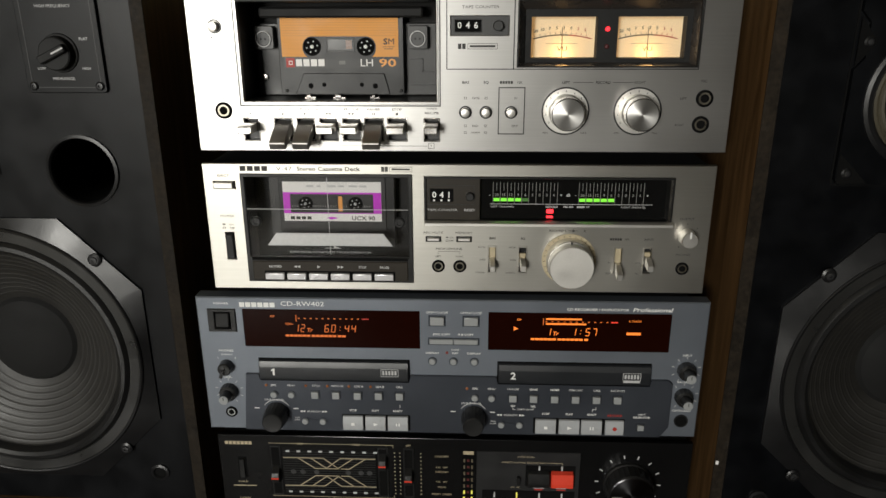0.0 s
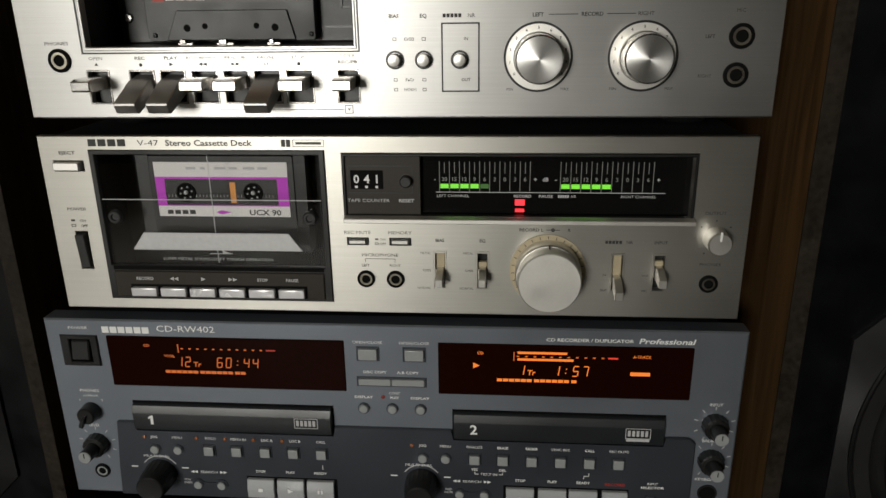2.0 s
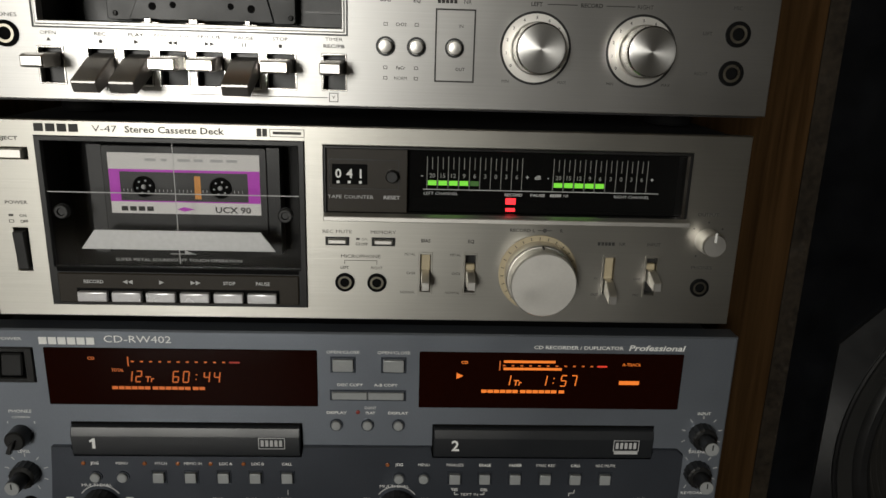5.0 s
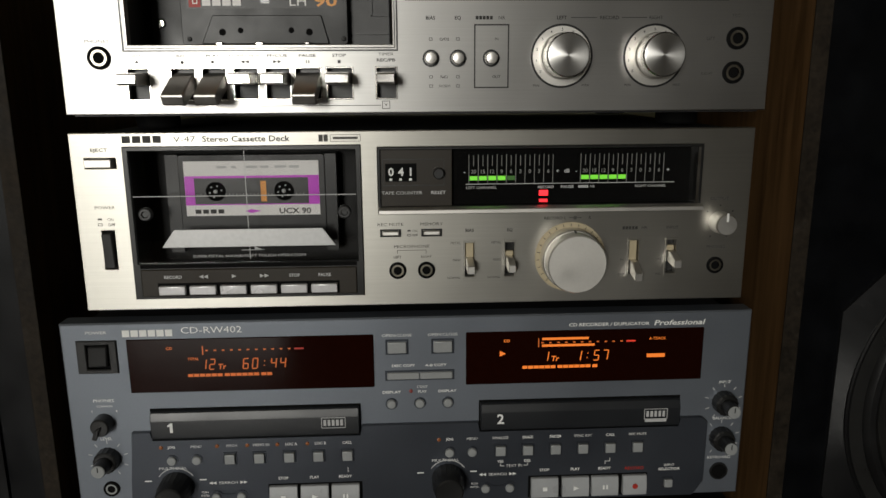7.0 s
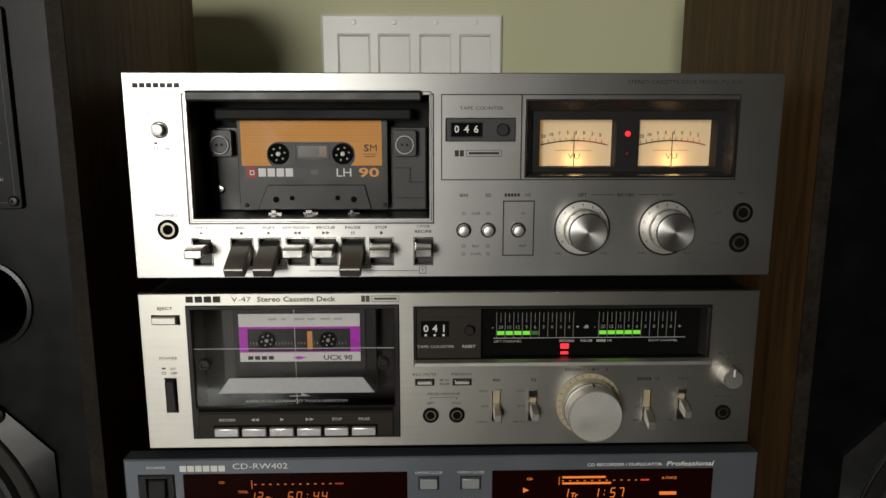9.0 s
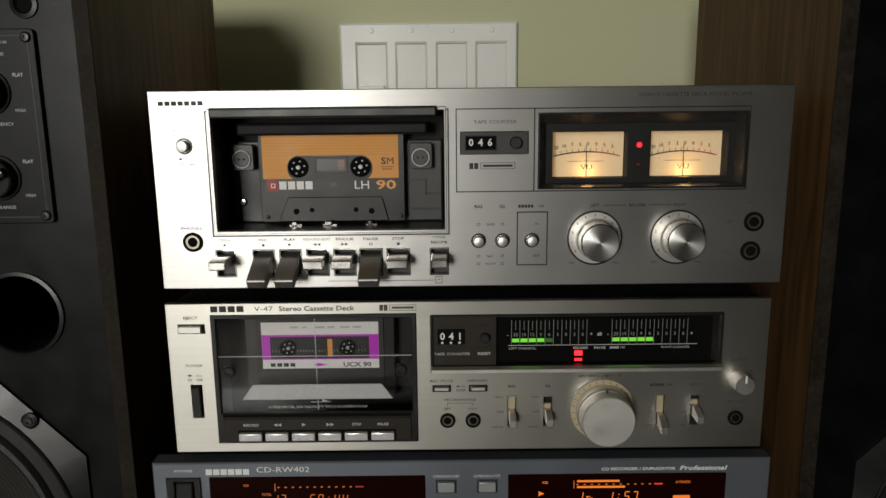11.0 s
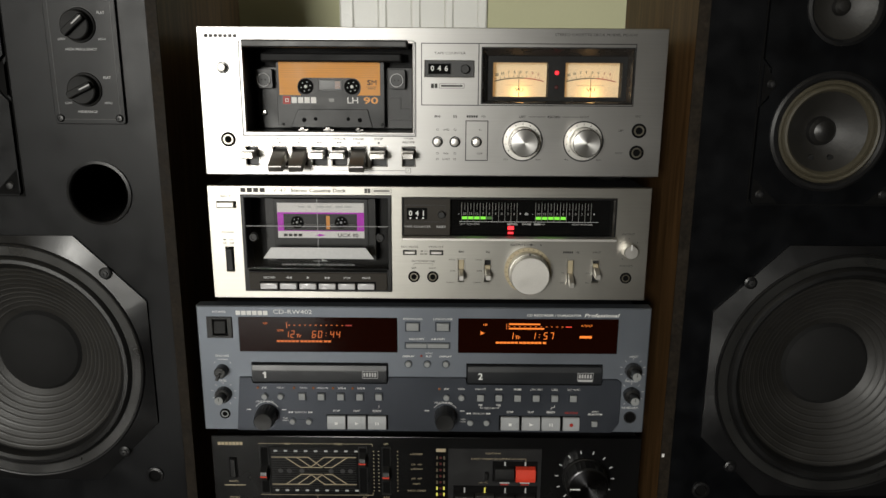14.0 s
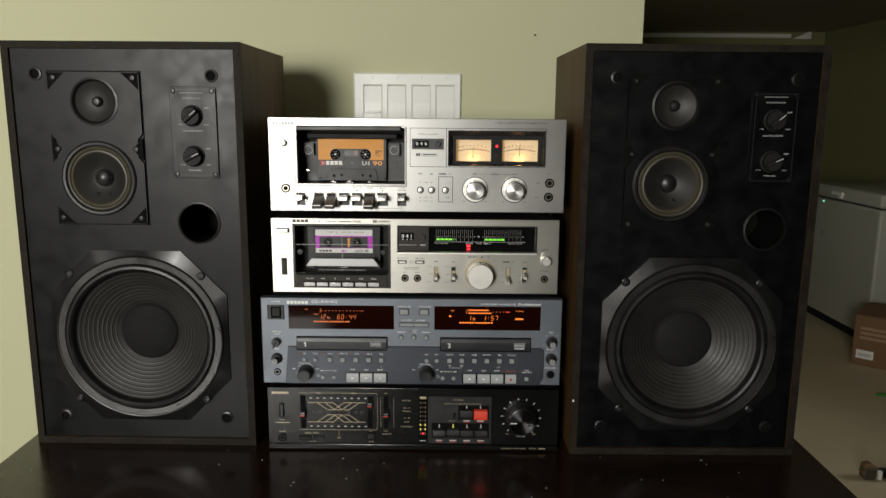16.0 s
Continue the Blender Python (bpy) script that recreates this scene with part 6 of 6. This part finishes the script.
for x0, x1 in ((-176, -160), (-155, -139)):
    b = part("speaker_key", plate(x0 - 1, x1 + 1, 766.5, 774, -0.5, 0.2, [(x0, x1, 767.5, 773)], 0.2), M_HOLE, de)
    part("key_cap", box(x0 + 0.2, x1 - 0.2, -2.4, 0.2, 767.8, 772.7, 0.5), M_BLACK, b)
lettering("SPEAKERS", -158, 777.6, 1.7, M_GOLD_INK, fd, w=22)
lettering("ON   OFF", -157, 763.6, 1.4, M_GOLD_INK, fd)
b = part("subsonic_key", plate(-75, -62, 768, 779, -0.5, 0.2, [(-74, -63, 769, 778)], 0.2), M_HOLE, de)
part("key_cap", box(-73.6, -63.4, -2, 0.2, 769.4, 777.6, 0.5), M_BLACK, b)
lettering("MPX", -68, 781, 1.5, M_GOLD_INK, fd)
lettering("ON   OFF", -68, 764, 1.4, M_GOLD_INK, fd)
for z, words in ((831, "LOUDNESS"), (819, "ON   OFF"), (814, "SUBSONIC"), (803, "ON   OFF"), (797, "MODE"), (789, "MONO  STEREO")):
    lettering(words, -14, z, 1.8, M_GOLD_INK, fd)
# power level lamps
lm = part("lamp_panel", box(4.6, 17, -0.5, 0.3, 770, 838.5, 0.3), M_SMOKE, de, "twin column of level lamps")
bar(6, 15.6, 834, 837.6, M_GOLD_INK, fd, -0.5)
for i in range(8):
    z = 827.5 - i * 7.0
    lit = {6: G_YELLOW}.get(i) or (surface("unlit_lamp_strip", (0.11, 0.09, 0.06), 0.4) if i == 0 else bpy.data.materials["unlit_lamp_strip"])
    for x in (7.0, 14.2):
        part("lamp_strip", box(x - 0.8, x + 0.8, -0.9, -0.5, z - 1.9, z + 1.7), G_YELLOW if i == 5 else lit, lm)
    part("lamp_dot", box(9.4, 11.8, -0.9, -0.5, z - 1.2, z + 1.2), G_RED if i == 7 else G_RED_DIM, lm)
bars(6, 15, 766.5, 1.5, 5, M_GREY_INK, fd)
# function selector
fn = part("function_panel", box(18.5, 114, -1, 0.3, 763, 838, 0.4), surface("dark_grey_panel", (0.016, 0.016, 0.0165), 0.4, 0, 0.1, 40, 700, 0.04), de, "dark grey source selector panel")
part("panel_border", outline(19, 113.5, 763.5, 837.5, 0.5, -1), M_STEEL, fn)
lettering("FUNCTION", 64, 833, 1.9, M_GOLD_INK, fn, -1, 15)
lettering("DIRECT PHONO RECORDING", 62, 826.8, 1.8, M_GOLD_INK, fn, -1, 40)
part("rule", join(box(83, 98, -1.2, -1, 826.6, 827), box(97.6, 98, -1.2, -1, 823.5, 827)), M_GOLD_INK, fn)
part("key_well", box(64, 110, -1.5, -1, 801.5, 824), M_HOLE, fn)
part("key_well", box(24, 110.5, -1.5, -1, 772.5, 796), M_HOLE, fn)
part("function_key", prism([(-1.4, 802.5), (-7, 803.5), (-8, 808), (-6.5, 818), (-1.4, 819.5)], 66, 86, "x", 0.5), M_BLACK, fn)
part("function_key", prism([(-1.4, 802.5), (-7, 803.5), (-8, 808), (-6.5, 817.5), (-1.4, 819)], 87.5, 107.8, "x", 0.5), M_RED_PLASTIC, fn, "bright red key")
for i in range(4):
    x = 25.5 + i * 21
    dn = 2 if i == 1 else 0
    part("function_key", prism([(-1.4, 773.5), (-7 + dn, 774.2), (-8 + dn, 778), (-6.5 + dn, 786), (-1.4, 788)], x, x + 19.8, "x", 0.5), M_BLACK, fn)
    part("key_mark", box(x + 9.2, x + 10.6, -2.4, -1.5, 788.6, 794.2), G_YELLOW if i == 1 else M_GREY_INK, fn)
    part("key_caption", box(x + 4.5, x + 15, -1.2, -1, 766.8, 768.6), M_GREY_INK, fn)
    part("key_caption", box(x + 6, x + 13.5, -1.2, -1, 764.6, 766), M_RED_INK, fn)
for x in (76.6, 97.4):
    part("key_mark", box(x - 0.7, x + 0.7, -2.4, -1.5, 819.6, 824), M_GREY_INK, fn)
    part("key_caption", box(x - 5, x + 5, -1.2, -1, 798.8, 800.6), M_GREY_INK, fn)
    part("key_caption", box(x - 4, x + 4, -1.2, -1, 796.8, 798.2), M_RED_INK, fn)
lettering("MM   MC", 55, 799.5, 1.6, M_GOLD_INK, fn, -1)
part("small_lever", box(56, 59, -5, -1, 804, 812, 0.4), M_BLACK, fn)
vk = part("volume_knob", lathe(159, 806, [(23, 0), (22.6, -3), (21.6, -4), (21, -18), (20, -19.5)], 56, 0.2, 1), M_BLACK, de, "large black volume knob")
part("knob_face", lathe(159, 806, [(20.1, -19.4), (19, -20), (0, -18.6)], 56), surface("spun_black_metal", (0.10, 0.10, 0.105), 0.3, 1.0, 0.04, 30, 600, 0.01, aniso=0.85, aniso_turn=0.25, spun=True), vk)
part("pointer", box(141, 151, -20.4, -19.4, 803.6, 804.8), M_WHITE_INK, vk)
part("dial_ticks", join(*[prism([(159 + r * math.cos(a) + w * math.sin(a), 806 + r * math.sin(a) - w * math.cos(a)) for r, w in ((27, 0.6), (30.5, 0.6), (30.5, -0.6), (27, -0.6))], -0.2, 0) for a in [radians(228 - 25.6 * i) for i in range(12)]]), M_GREY_INK, fd)
lettering("VOLUME", 159, 775, 1.8, M_GREY_INK, fd, w=13)
lettering("MIN", 138, 778.5, 1.8, M_GOLD_INK, fd)
lettering("MAX", 180, 778.5, 1.8, M_GOLD_INK, fd)
lettering("STEREO AMPLIFIER", 130, 755.8, 1.9, M_GOLD_INK, de, -1.5, 38, "l")
lettering("MODEL", 172, 755.8, 1.9, M_GOLD_INK, de, -1.5, 12, "l")
bars(187, 197, 755.8, 1.9, 6, M_GOLD_INK, de, -1.5)
